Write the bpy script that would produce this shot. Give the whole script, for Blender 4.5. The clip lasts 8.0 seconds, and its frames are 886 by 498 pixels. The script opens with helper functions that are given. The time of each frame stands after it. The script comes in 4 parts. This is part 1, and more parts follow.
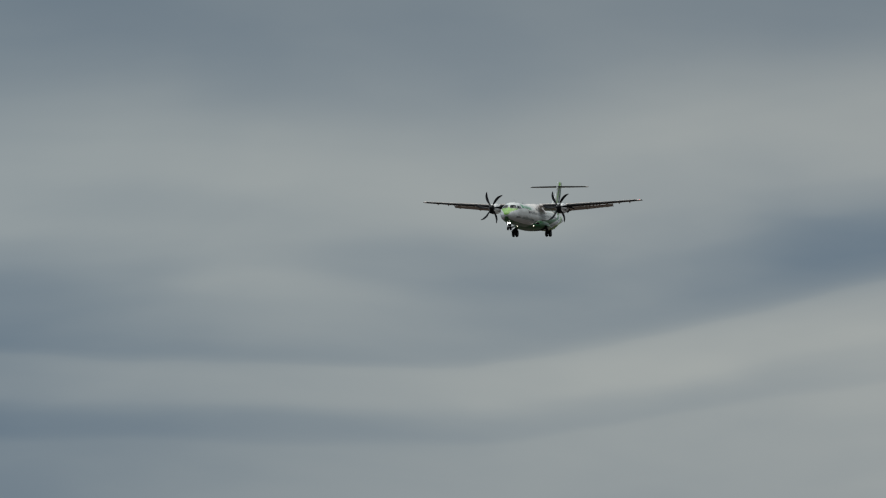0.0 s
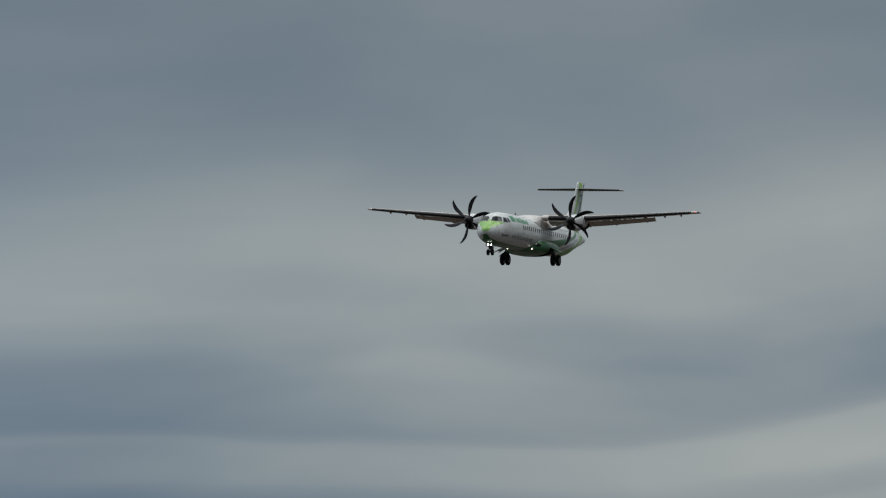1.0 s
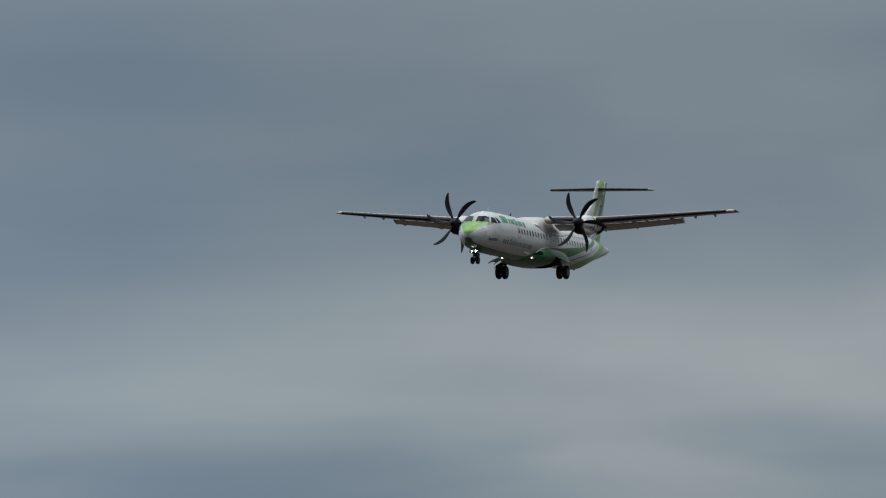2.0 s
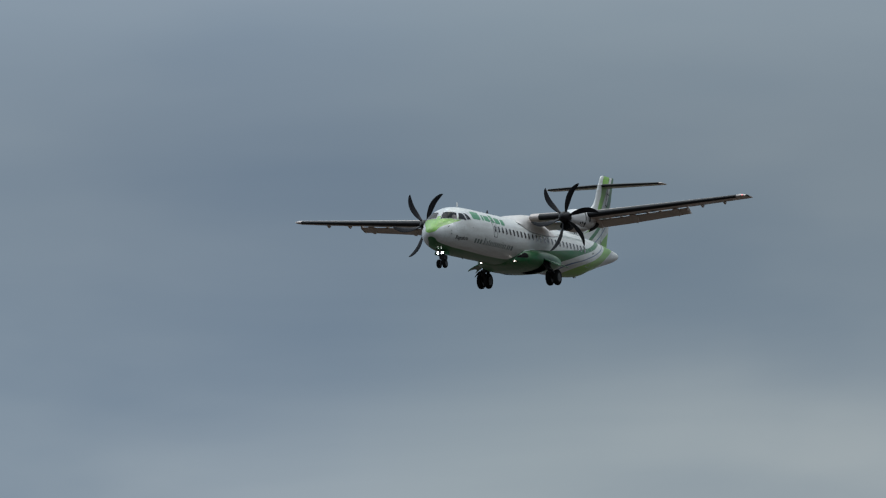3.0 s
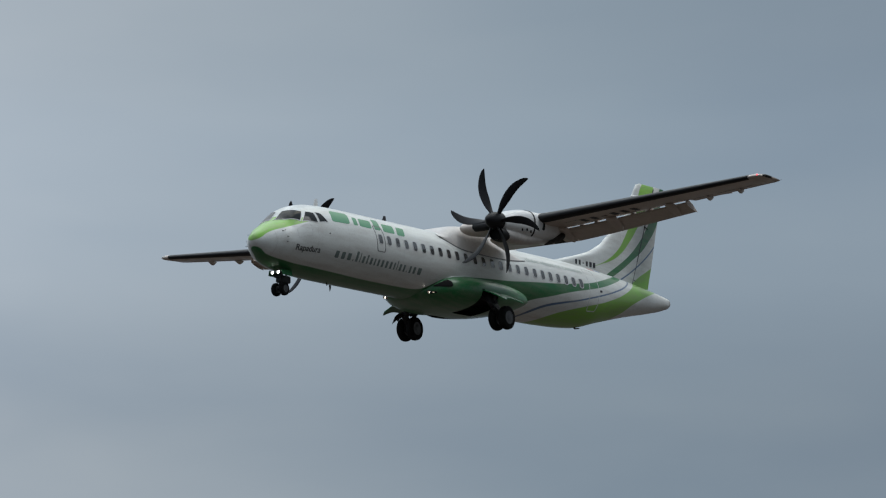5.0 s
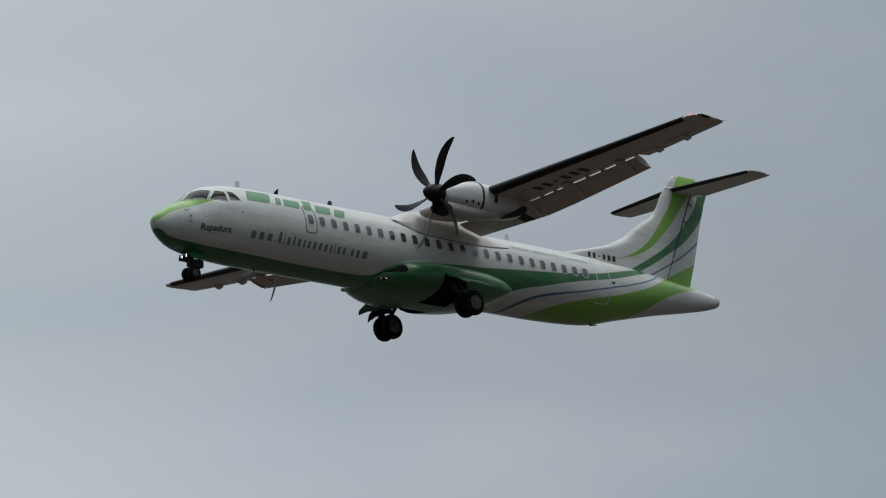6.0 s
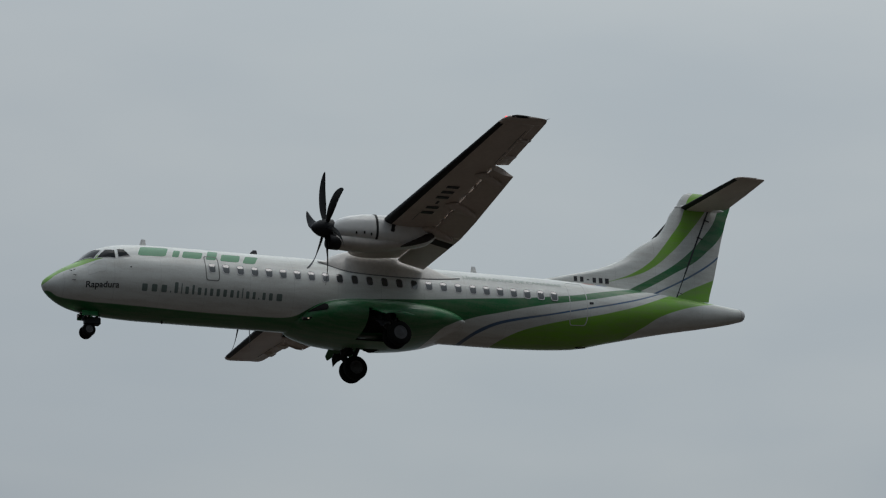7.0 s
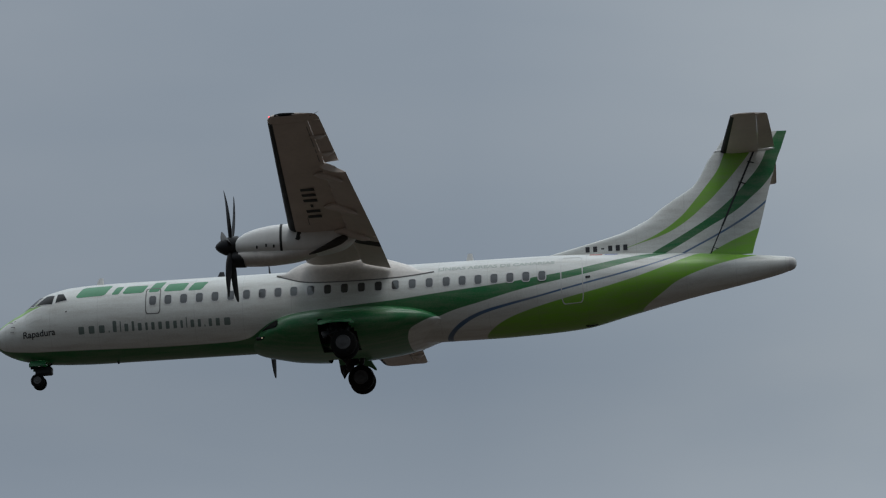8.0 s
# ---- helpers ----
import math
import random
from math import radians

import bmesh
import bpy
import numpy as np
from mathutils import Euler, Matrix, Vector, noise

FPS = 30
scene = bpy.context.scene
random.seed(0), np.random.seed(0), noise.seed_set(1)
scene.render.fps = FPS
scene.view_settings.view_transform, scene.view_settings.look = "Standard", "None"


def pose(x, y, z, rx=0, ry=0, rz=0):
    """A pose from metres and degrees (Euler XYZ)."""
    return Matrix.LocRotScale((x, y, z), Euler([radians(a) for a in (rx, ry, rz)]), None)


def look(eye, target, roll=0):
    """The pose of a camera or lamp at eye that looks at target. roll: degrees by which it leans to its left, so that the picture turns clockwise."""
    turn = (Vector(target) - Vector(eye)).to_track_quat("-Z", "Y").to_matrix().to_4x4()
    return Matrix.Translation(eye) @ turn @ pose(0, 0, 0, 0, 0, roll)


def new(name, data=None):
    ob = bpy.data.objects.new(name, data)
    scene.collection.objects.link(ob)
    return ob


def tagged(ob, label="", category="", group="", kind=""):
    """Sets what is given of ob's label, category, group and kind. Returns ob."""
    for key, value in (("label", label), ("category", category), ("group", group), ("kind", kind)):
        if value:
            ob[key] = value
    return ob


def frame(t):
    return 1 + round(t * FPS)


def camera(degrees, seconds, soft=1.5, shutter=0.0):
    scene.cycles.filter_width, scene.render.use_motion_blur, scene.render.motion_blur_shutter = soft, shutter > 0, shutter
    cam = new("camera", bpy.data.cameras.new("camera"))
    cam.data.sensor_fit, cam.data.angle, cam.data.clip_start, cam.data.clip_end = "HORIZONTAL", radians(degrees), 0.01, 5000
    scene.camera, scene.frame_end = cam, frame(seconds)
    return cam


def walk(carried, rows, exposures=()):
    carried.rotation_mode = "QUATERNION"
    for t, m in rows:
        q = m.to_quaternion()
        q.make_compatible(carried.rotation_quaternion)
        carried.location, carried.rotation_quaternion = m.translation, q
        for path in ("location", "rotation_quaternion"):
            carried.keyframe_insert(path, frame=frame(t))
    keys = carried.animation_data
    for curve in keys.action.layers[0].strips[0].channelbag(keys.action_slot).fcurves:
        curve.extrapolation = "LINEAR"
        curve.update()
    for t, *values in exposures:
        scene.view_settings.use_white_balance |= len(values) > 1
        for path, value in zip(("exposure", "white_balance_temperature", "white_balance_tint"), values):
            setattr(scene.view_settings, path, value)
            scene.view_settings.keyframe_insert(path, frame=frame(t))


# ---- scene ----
# ---- camera and its walk ----
cam = camera(12.429, 8.0, soft=1.2)
EYE = (0.0, 0.0, 1.7)
AIM = [  # seconds, bearing and height of the view in degrees
    (0.0, 195.828, 4.45),
    (0.5, 197.015, 5.0),
    (1.0, 198.133, 5.6),
    (1.5, 199.189, 6.263),
    (1.7, 199.9, 6.491),
    (2.8, 203.133, 8.157),
    (3.0, 203.831, 8.412),
    (3.5, 205.664, 9.188),
    (4.0, 208.463, 10.219),
    (4.5, 211.437, 11.151),
    (4.7, 212.801, 11.511),
    (5.8, 224.515, 15.377),
    (6.0, 226.97, 16.61),
    (6.5, 235.206, 19.706),
    (7.0, 247.097, 19.97),
    (7.5, 261.012, 18.511),
    (8.0, 277.378, 17.768),
]
FLIGHT = [  # seconds, place and attitude of the aircraft
   (0.0, -458.69, -122.43, 43.04, -0.75, 1.29, 0.08),
   (0.5, -372.21, -107.97, 38.57, -1.33, 2.28, 0.07),
   (1.0, -291.09, -92.08, 33.35, -2.46, 1.99, 0.16),
   (1.5, -253.24, -87.06, 32.49, -2.96, 1.98, 0.21),
   (3.0, -193.0, -86.12, 34.19, -0.38, 2.83, 0.04),
   (3.5, -172.29, -86.27, 33.02, -0.27, 2.87, 0.03),
   (4.0, -149.04, -84.7, 32.68, -0.54, 2.71, 0.08),
   (4.5, -128.05, -84.34, 31.98, -0.54, 2.67, 0.1),
   (4.7, -119.22, -83.76, 31.73, -0.83, 2.61, 0.08),
   (5.8, -83.92, -94.47, 37.67, -0.28, 2.67, 0.31),
   (6.0, -79.12, -98.85, 40.66, 0.14, 3.15, -0.05),
   (6.5, -62.49, -110.25, 47.3, 0.69, 4.0, -0.39),
   (7.0, -37.97, -125.5, 48.13, 0.1, 3.23, -0.08),
   (7.5, -5.62, -127.71, 42.34, -0.11, 2.34, 0.22),
   (8.0, 31.87, -127.26, 40.54, 0.17, 1.68, 0.43),
]


def aim(bearing, height):
    b, h = radians(bearing), radians(height)
    way = Vector((math.cos(b) * math.cos(h), math.sin(b) * math.cos(h), math.sin(h)))
    return look(EYE, Vector(EYE) + 50 * way)


walk(cam, [(t, aim(b, h)) for t, b, h in AIM],
     exposures=[(0.0, 0.10, 6540, 10), (1.5, 0.1, 6400, 10), (3.0, 0.21, 6180, 10), (3.5, 0.25, 6150, 10), (4.5, 0.28, 6200, 10), (6.0, -0.1, 6450, 10),
                (6.5, -0.30, 6450, 10), (7.0, -0.41, 6450, 10), (7.5, -0.46, 6430, 10), (8.0, -0.15, 6400, 10)])

# ---- world and sun ----
SUN_HEIGHT, SUN_BEARING = radians(62), radians(120)


class Nodes:
    """Short hand for building node trees."""

    def __init__(self, tree):
        self.tree = tree

    def add(self, kind, **values):
        n = self.tree.nodes.new(kind)
        for key, value in values.items():
            if key == "op":
                n.operation = value
            elif key == "type":
                n.noise_type = value
        return n

    def link(self, a, b):
        if isinstance(a, (int, float, tuple)):
            b.default_value = a
        else:
            self.tree.links.new(a, b)

    def math(self, op, a, b=0.0, clamp=False):
        n = self.add("ShaderNodeMath", op=op)
        n.use_clamp = clamp
        self.link(a, n.inputs[0])
        self.link(b, n.inputs[1])
        return n.outputs[0]

    def noise(self, vector, scale, detail=3.0, rough=0.5):
        n = self.add("ShaderNodeTexNoise")
        self.link(vector, n.inputs["Vector"])
        n.inputs["Scale"].default_value = scale
        n.inputs["Detail"].default_value = detail
        n.inputs["Roughness"].default_value = rough
        return n.outputs["Fac"]

    def ramp(self, fac, stops):
        n = self.add("ShaderNodeValToRGB")
        self.link(fac, n.inputs[0])
        e = n.color_ramp.elements
        while len(e) < len(stops):
            e.new(0.5)
        for el, (pos, col) in zip(e, stops):
            el.position, el.color = pos, (*col, 1)
        return n.outputs[0]

    def mix(self, fac, a, b):
        n = self.add("ShaderNodeMix")
        n.data_type = "RGBA"
        self.link(fac, n.inputs[0])
        for v, s in ((a, n.inputs[6]), (b, n.inputs[7])):
            self.link((*v, 1) if isinstance(v, tuple) and len(v) == 3 else v, s)
        return n.outputs[2]

    def curve(self, fac, points, span, low, high):
        """A smooth curve through (input, output) points: input over 0..span, output over low..high."""
        n = self.add("ShaderNodeFloatCurve")
        c = n.mapping.curves[0]
        pts = [(u / span, (v - low) / (high - low)) for u, v in points]
        c.points[0].location, c.points[1].location = pts[0], pts[-1]
        for p in pts[1:-1]:
            c.points.new(*p)
        for p in c.points:
            p.handle_type = "AUTO_CLAMPED"
        n.mapping.update()
        self.link(self.math("DIVIDE", fac, span), n.inputs["Value"])
        return self.math("ADD", self.math("MULTIPLY", n.outputs[0], high - low), low)


CLOUD_AT = (3.1, 1.7)


def make_world():
    w = bpy.data.worlds.new("overcast_sky")
    scene.world = w
    w.use_nodes = True
    t = w.node_tree
    t.nodes.clear()
    n = Nodes(t)
    sky = n.add("ShaderNodeTexSky")
    sky.sky_type, sky.sun_disc = "NISHITA", False
    sky.sun_elevation, sky.sun_rotation = SUN_HEIGHT, SUN_BEARING
    co = n.add("ShaderNodeTexCoord").outputs["Generated"]
    sep = n.add("ShaderNodeSeparateXYZ")
    n.link(co, sep.inputs[0])
    x, y, z = sep.outputs
    up = n.math("MAXIMUM", z, 0.0)
    # soft banks of cloud, wider than they are high, pushed about by a slower swirl
    swirl = n.add("ShaderNodeTexNoise")
    n.link(co, swirl.inputs["Vector"])
    swirl.inputs["Scale"].default_value, swirl.inputs["Detail"].default_value = 5.0, 1.0
    push = n.add("ShaderNodeVectorMath", op="MULTIPLY")
    n.link(swirl.outputs["Color"], push.inputs[0])
    push.inputs[1].default_value = (0.16, 0.16, 0.03)
    moved = n.add("ShaderNodeVectorMath", op="ADD")
    n.link(co, moved.inputs[0])
    n.link(push.outputs[0], moved.inputs[1])
    comb = n.add("ShaderNodeMapping")
    comb.inputs["Scale"].default_value = (1.0, 1.0, 3.8)
    comb.inputs["Location"].default_value = (CLOUD_AT[0], CLOUD_AT[1], 0.0)
    n.link(moved.outputs[0], comb.inputs[0])
    wide = n.noise(comb.outputs[0], 5.0, 1.5, 0.4)
    fine = n.noise(comb.outputs[0], 14.0, 2.5, 0.4)
    wisp = n.noise(comb.outputs[0], 42.0, 4.0, 0.55)
    cover = n.math("ADD", n.math("MULTIPLY", wide, 0.62), n.math("ADD", n.math("MULTIPLY", fine, 0.33), n.math("MULTIPLY", wisp, 0.05)))
    calm = n.curve(up, [(0.0, 0.5), (0.07, 0.5), (0.11, 0.42), (0.15, 0.28), (0.22, 0.18), (0.40, 0.16), (1.0, 0.16)], 1.0, 0.0, 2.0)
    k = n.math("MULTIPLY", n.math("MULTIPLY", n.math("SUBTRACT", cover, 0.5), 2.4), calm)
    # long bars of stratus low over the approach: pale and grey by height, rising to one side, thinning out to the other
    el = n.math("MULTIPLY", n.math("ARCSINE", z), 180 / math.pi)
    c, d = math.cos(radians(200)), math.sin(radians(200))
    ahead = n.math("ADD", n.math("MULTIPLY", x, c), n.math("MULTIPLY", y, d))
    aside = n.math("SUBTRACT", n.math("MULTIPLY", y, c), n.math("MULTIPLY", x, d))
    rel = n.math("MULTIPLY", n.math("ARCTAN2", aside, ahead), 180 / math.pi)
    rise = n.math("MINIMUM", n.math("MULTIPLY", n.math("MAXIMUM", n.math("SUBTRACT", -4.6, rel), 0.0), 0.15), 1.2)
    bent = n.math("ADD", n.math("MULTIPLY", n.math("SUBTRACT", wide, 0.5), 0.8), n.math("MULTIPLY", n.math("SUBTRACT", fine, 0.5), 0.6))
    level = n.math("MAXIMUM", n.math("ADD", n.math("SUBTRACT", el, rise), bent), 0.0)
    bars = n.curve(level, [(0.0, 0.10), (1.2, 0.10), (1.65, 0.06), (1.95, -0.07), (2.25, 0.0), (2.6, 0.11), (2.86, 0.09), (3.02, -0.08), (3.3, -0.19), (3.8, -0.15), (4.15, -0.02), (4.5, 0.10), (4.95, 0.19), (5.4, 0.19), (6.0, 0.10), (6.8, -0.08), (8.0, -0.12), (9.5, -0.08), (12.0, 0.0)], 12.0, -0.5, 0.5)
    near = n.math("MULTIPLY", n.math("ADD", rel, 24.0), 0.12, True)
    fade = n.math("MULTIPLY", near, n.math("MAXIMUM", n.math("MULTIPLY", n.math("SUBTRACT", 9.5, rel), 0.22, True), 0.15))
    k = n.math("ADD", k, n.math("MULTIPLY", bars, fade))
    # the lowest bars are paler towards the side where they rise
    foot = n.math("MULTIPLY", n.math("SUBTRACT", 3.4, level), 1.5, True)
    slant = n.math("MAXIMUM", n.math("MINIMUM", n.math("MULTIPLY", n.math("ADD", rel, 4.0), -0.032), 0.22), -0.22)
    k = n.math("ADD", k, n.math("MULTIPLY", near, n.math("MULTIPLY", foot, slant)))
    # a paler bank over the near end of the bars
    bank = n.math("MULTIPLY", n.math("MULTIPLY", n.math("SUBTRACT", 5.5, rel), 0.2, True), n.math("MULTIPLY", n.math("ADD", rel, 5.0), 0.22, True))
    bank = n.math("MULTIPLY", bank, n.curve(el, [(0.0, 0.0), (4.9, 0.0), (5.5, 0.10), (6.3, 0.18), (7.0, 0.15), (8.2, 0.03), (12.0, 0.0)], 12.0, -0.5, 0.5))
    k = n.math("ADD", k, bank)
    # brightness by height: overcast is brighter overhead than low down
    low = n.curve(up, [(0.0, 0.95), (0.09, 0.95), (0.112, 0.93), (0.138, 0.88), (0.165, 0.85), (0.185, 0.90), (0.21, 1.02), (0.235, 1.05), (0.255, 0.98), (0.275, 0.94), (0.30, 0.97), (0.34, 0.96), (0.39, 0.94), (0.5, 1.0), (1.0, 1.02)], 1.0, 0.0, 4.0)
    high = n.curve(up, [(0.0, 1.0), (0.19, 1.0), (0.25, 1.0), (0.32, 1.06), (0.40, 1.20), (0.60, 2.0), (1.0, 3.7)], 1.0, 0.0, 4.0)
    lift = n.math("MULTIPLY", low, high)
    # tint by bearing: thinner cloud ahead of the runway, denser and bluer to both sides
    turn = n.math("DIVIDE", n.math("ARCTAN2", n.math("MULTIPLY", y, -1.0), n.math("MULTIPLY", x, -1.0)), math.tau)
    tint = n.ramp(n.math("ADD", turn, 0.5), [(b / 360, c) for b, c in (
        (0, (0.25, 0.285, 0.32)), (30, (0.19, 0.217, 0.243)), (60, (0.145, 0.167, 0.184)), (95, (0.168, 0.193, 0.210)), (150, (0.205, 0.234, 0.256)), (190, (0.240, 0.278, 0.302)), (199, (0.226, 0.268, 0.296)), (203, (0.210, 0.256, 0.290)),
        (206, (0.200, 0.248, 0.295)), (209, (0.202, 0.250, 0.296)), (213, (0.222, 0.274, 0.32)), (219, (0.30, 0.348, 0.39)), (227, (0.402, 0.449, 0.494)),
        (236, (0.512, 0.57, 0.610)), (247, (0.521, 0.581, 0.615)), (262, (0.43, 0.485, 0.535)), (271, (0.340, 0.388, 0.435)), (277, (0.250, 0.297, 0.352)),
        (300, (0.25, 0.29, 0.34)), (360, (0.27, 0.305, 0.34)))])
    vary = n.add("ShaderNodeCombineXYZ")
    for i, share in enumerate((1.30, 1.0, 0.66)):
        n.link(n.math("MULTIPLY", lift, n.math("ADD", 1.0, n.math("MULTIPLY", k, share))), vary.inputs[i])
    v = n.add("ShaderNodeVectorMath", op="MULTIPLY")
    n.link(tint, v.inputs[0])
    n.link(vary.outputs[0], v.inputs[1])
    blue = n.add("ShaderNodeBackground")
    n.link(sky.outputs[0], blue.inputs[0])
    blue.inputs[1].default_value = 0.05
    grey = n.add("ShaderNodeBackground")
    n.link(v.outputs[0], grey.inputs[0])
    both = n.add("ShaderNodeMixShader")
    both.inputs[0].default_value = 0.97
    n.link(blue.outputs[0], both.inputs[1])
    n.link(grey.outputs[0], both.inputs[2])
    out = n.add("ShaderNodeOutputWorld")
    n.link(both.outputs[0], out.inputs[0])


make_world()
sun = new("sun", bpy.data.lights.new("sun", "SUN"))
sun.data.energy, sun.data.angle, sun.data.color = 0.7, radians(25), (1.0, 0.98, 0.95)
sun.matrix_world = look((60 * math.cos(SUN_BEARING), 60 * math.sin(SUN_BEARING), 60 * math.tan(SUN_HEIGHT)), (0, 0, 0))


# ---- materials ----
def material(name, colour, rough=0.5, metal=0.0, vary=0.12, grain=3.0, bump=0.0, coat=0.0, spec=0.5):
    m = bpy.data.materials.new(name)
    m.use_nodes = True
    n = Nodes(m.node_tree)
    b = m.node_tree.nodes["Principled BSDF"]
    co = n.add("ShaderNodeTexCoord").outputs["Object"]
    a = n.noise(co, grain, 4.0)
    d = n.noise(co, grain * 9, 3.0)
    f = n.math("ADD", n.math("MULTIPLY", a, 0.65), n.math("MULTIPLY", d, 0.35))
    dark = tuple(c * (1 - vary) for c in colour)
    light = tuple(min(1, c * (1 + vary)) for c in colour)
    n.link(n.ramp(f, [(0.3, dark), (0.7, light)]), b.inputs["Base Color"])
    n.link(n.math("ADD", rough - 0.06, n.math("MULTIPLY", f, 0.12)), b.inputs["Roughness"])
    b.inputs["Metallic"].default_value = metal
    b.inputs["Specular IOR Level"].default_value = spec
    b.inputs["Coat Weight"].default_value = coat
    if bump:
        k = n.add("ShaderNodeBump")
        k.inputs["Strength"].default_value = bump
        k.inputs["Distance"].default_value = 0.02
        n.link(d, k.inputs["Height"])
        n.link(k.outputs[0], b.inputs["Normal"])
    return m


WHITE = (0.69, 0.71, 0.69)
LIME = (0.20, 0.47, 0.035)
GREEN = (0.012, 0.16, 0.045)
BLUE = (0.05, 0.13, 0.27)


def livery(name, bands):
    """Gloss white paint with coloured bands. Each band: colour, lower curve, upper curve, given as (station, height)."""
    m = bpy.data.materials.new(name)
    m.use_nodes = True
    n = Nodes(m.node_tree)
    b = m.node_tree.nodes["Principled BSDF"]
    co = n.add("ShaderNodeTexCoord").outputs["Object"]
    sep = n.add("ShaderNodeSeparateXYZ")
    n.link(co, sep.inputs[0])
    s = n.math("MULTIPLY", sep.outputs[0], -1.0)
    z = sep.outputs[2]
    colour = None
    for paint, low, high in bands:
        lo = n.curve(s, low, 28.0, -4.0, 6.0)
        hi = n.curve(s, high, 28.0, -4.0, 6.0)
        over = n.math("MULTIPLY", n.math("SUBTRACT", z, lo), 45.0, True)
        under = n.math("MULTIPLY", n.math("SUBTRACT", hi, z), 45.0, True)
        inside = n.math("MULTIPLY", over, under)
        first, last = max(low[0][0], high[0][0]), min(low[-1][0], high[-1][0])
        inside = n.math("MULTIPLY", inside, n.math("MULTIPLY", n.math("SUBTRACT", s, first), 45.0, True))
        inside = n.math("MULTIPLY", inside, n.math("MULTIPLY", n.math("SUBTRACT", last, s), 45.0, True))
        colour = n.mix(inside, WHITE if colour is None else colour, paint)
    # soot and grime, drawn out along the airflow
    stretch = n.add("ShaderNodeMapping")
    stretch.inputs["Scale"].default_value = (0.35, 2.2, 2.2)
    n.link(co, stretch.inputs[0])
    streak = n.noise(stretch.outputs[0], 2.0, 5.0, 0.6)
    speck = n.noise(co, 22.0, 3.0)
    grime = n.math("ADD", n.math("MULTIPLY", streak, 0.7), n.math("MULTIPLY", speck, 0.3))
    # joints between the skin panels
    joint = n.math("ABSOLUTE", n.math("SUBTRACT", n.math("FRACT", n.math("DIVIDE", s, 1.62)), 0.5))
    joint = n.math("MULTIPLY", n.math("SUBTRACT", 0.008, joint), 200.0, True)
    dirty = n.mix(n.math("MULTIPLY", n.math("SUBTRACT", grime, 0.41), 1.5, True), colour, (0.29, 0.26, 0.22))
    dirty = n.mix(n.math("MULTIPLY", joint, 0.16), dirty, (0.12, 0.12, 0.12))
    n.link(dirty, b.inputs["Base Color"])
    n.link(n.math("ADD", 0.24, n.math("MULTIPLY", grime, 0.24)), b.inputs["Roughness"])
    b.inputs["Coat Weight"].default_value = 0.12
    b.inputs["Coat Roughness"].default_value = 0.12
    return m


M_BODY = livery("fuselage_paint", [
    (LIME, [(0.0, -0.45), (0.25, -0.34), (0.69, -0.03), (1.37, 0.20), (2.16, 0.46), (2.6, 0.60)],
     [(0.0, 0.6), (1.3, 0.75), (1.55, 0.66), (2.0, 0.60), (2.6, 0.605)]),
    (GREEN, [(0.0, -3.9), (13.85, -3.9), (14.1, -1.66), (14.23, -1.46), (14.37, -1.26), (14.71, -1.09), (15.22, -0.86), (15.8, -0.67), (16.75, -0.46), (17.7, -0.23), (18.63, -0.03), (19.56, 0.15), (20.49, 0.35), (21.41, 0.60), (22.6, 0.95), (23.6, 1.3)],
     [(0.0, -0.40), (0.39, -0.57), (0.73, -0.80), (1.56, -0.98), (2.54, -1.04), (4.45, -1.09), (6.34, -1.11), (8.23, -1.10), (8.81, -1.07), (9.14, -1.0), (9.4, -0.86), (10.0, -0.58), (10.6, -0.46), (11.4, -0.38), (12.7, -0.28), (14.0, -0.20), (14.91, -0.11), (15.85, -0.02), (16.78, 0.06), (17.71, 0.15), (18.64, 0.28), (19.57, 0.42), (20.49, 0.63), (21.41, 0.86), (22.6, 1.16), (23.6, 1.5)]),
    (BLUE, [(15.3, -1.64), (15.61, -1.38), (15.77, -1.26), (16.13, -1.07), (16.72, -0.84), (17.67, -0.62), (18.61, -0.43), (19.54, -0.22), (20.47, 0.0), (21.4, 0.24), (22.6, 0.62), (24.0, 1.25)],
     [(15.3, -1.44), (15.61, -1.22), (15.77, -1.12), (16.13, -0.93), (16.72, -0.72), (17.67, -0.52), (18.61, -0.35), (19.54, -0.14), (20.47, 0.08), (21.4, 0.32), (22.6, 0.70), (24.0, 1.32)]),
    (LIME, [(16.6, -1.6), (20.6, -1.4), (21.3, -1.05), (21.92, -0.75), (22.63, -0.36), (23.21, 0.0), (24.15, 0.39), (25.07, 0.68), (25.8, 0.86)],
     [(16.6, -1.40), (17.02, -1.19), (17.63, -0.94), (18.11, -0.80), (19.52, -0.46), (20.46, -0.25), (21.39, 0.01), (22.13, 0.25), (23.0, 0.60), (23.8, 0.98), (24.6, 1.4), (25.8, 1.6)]),
])
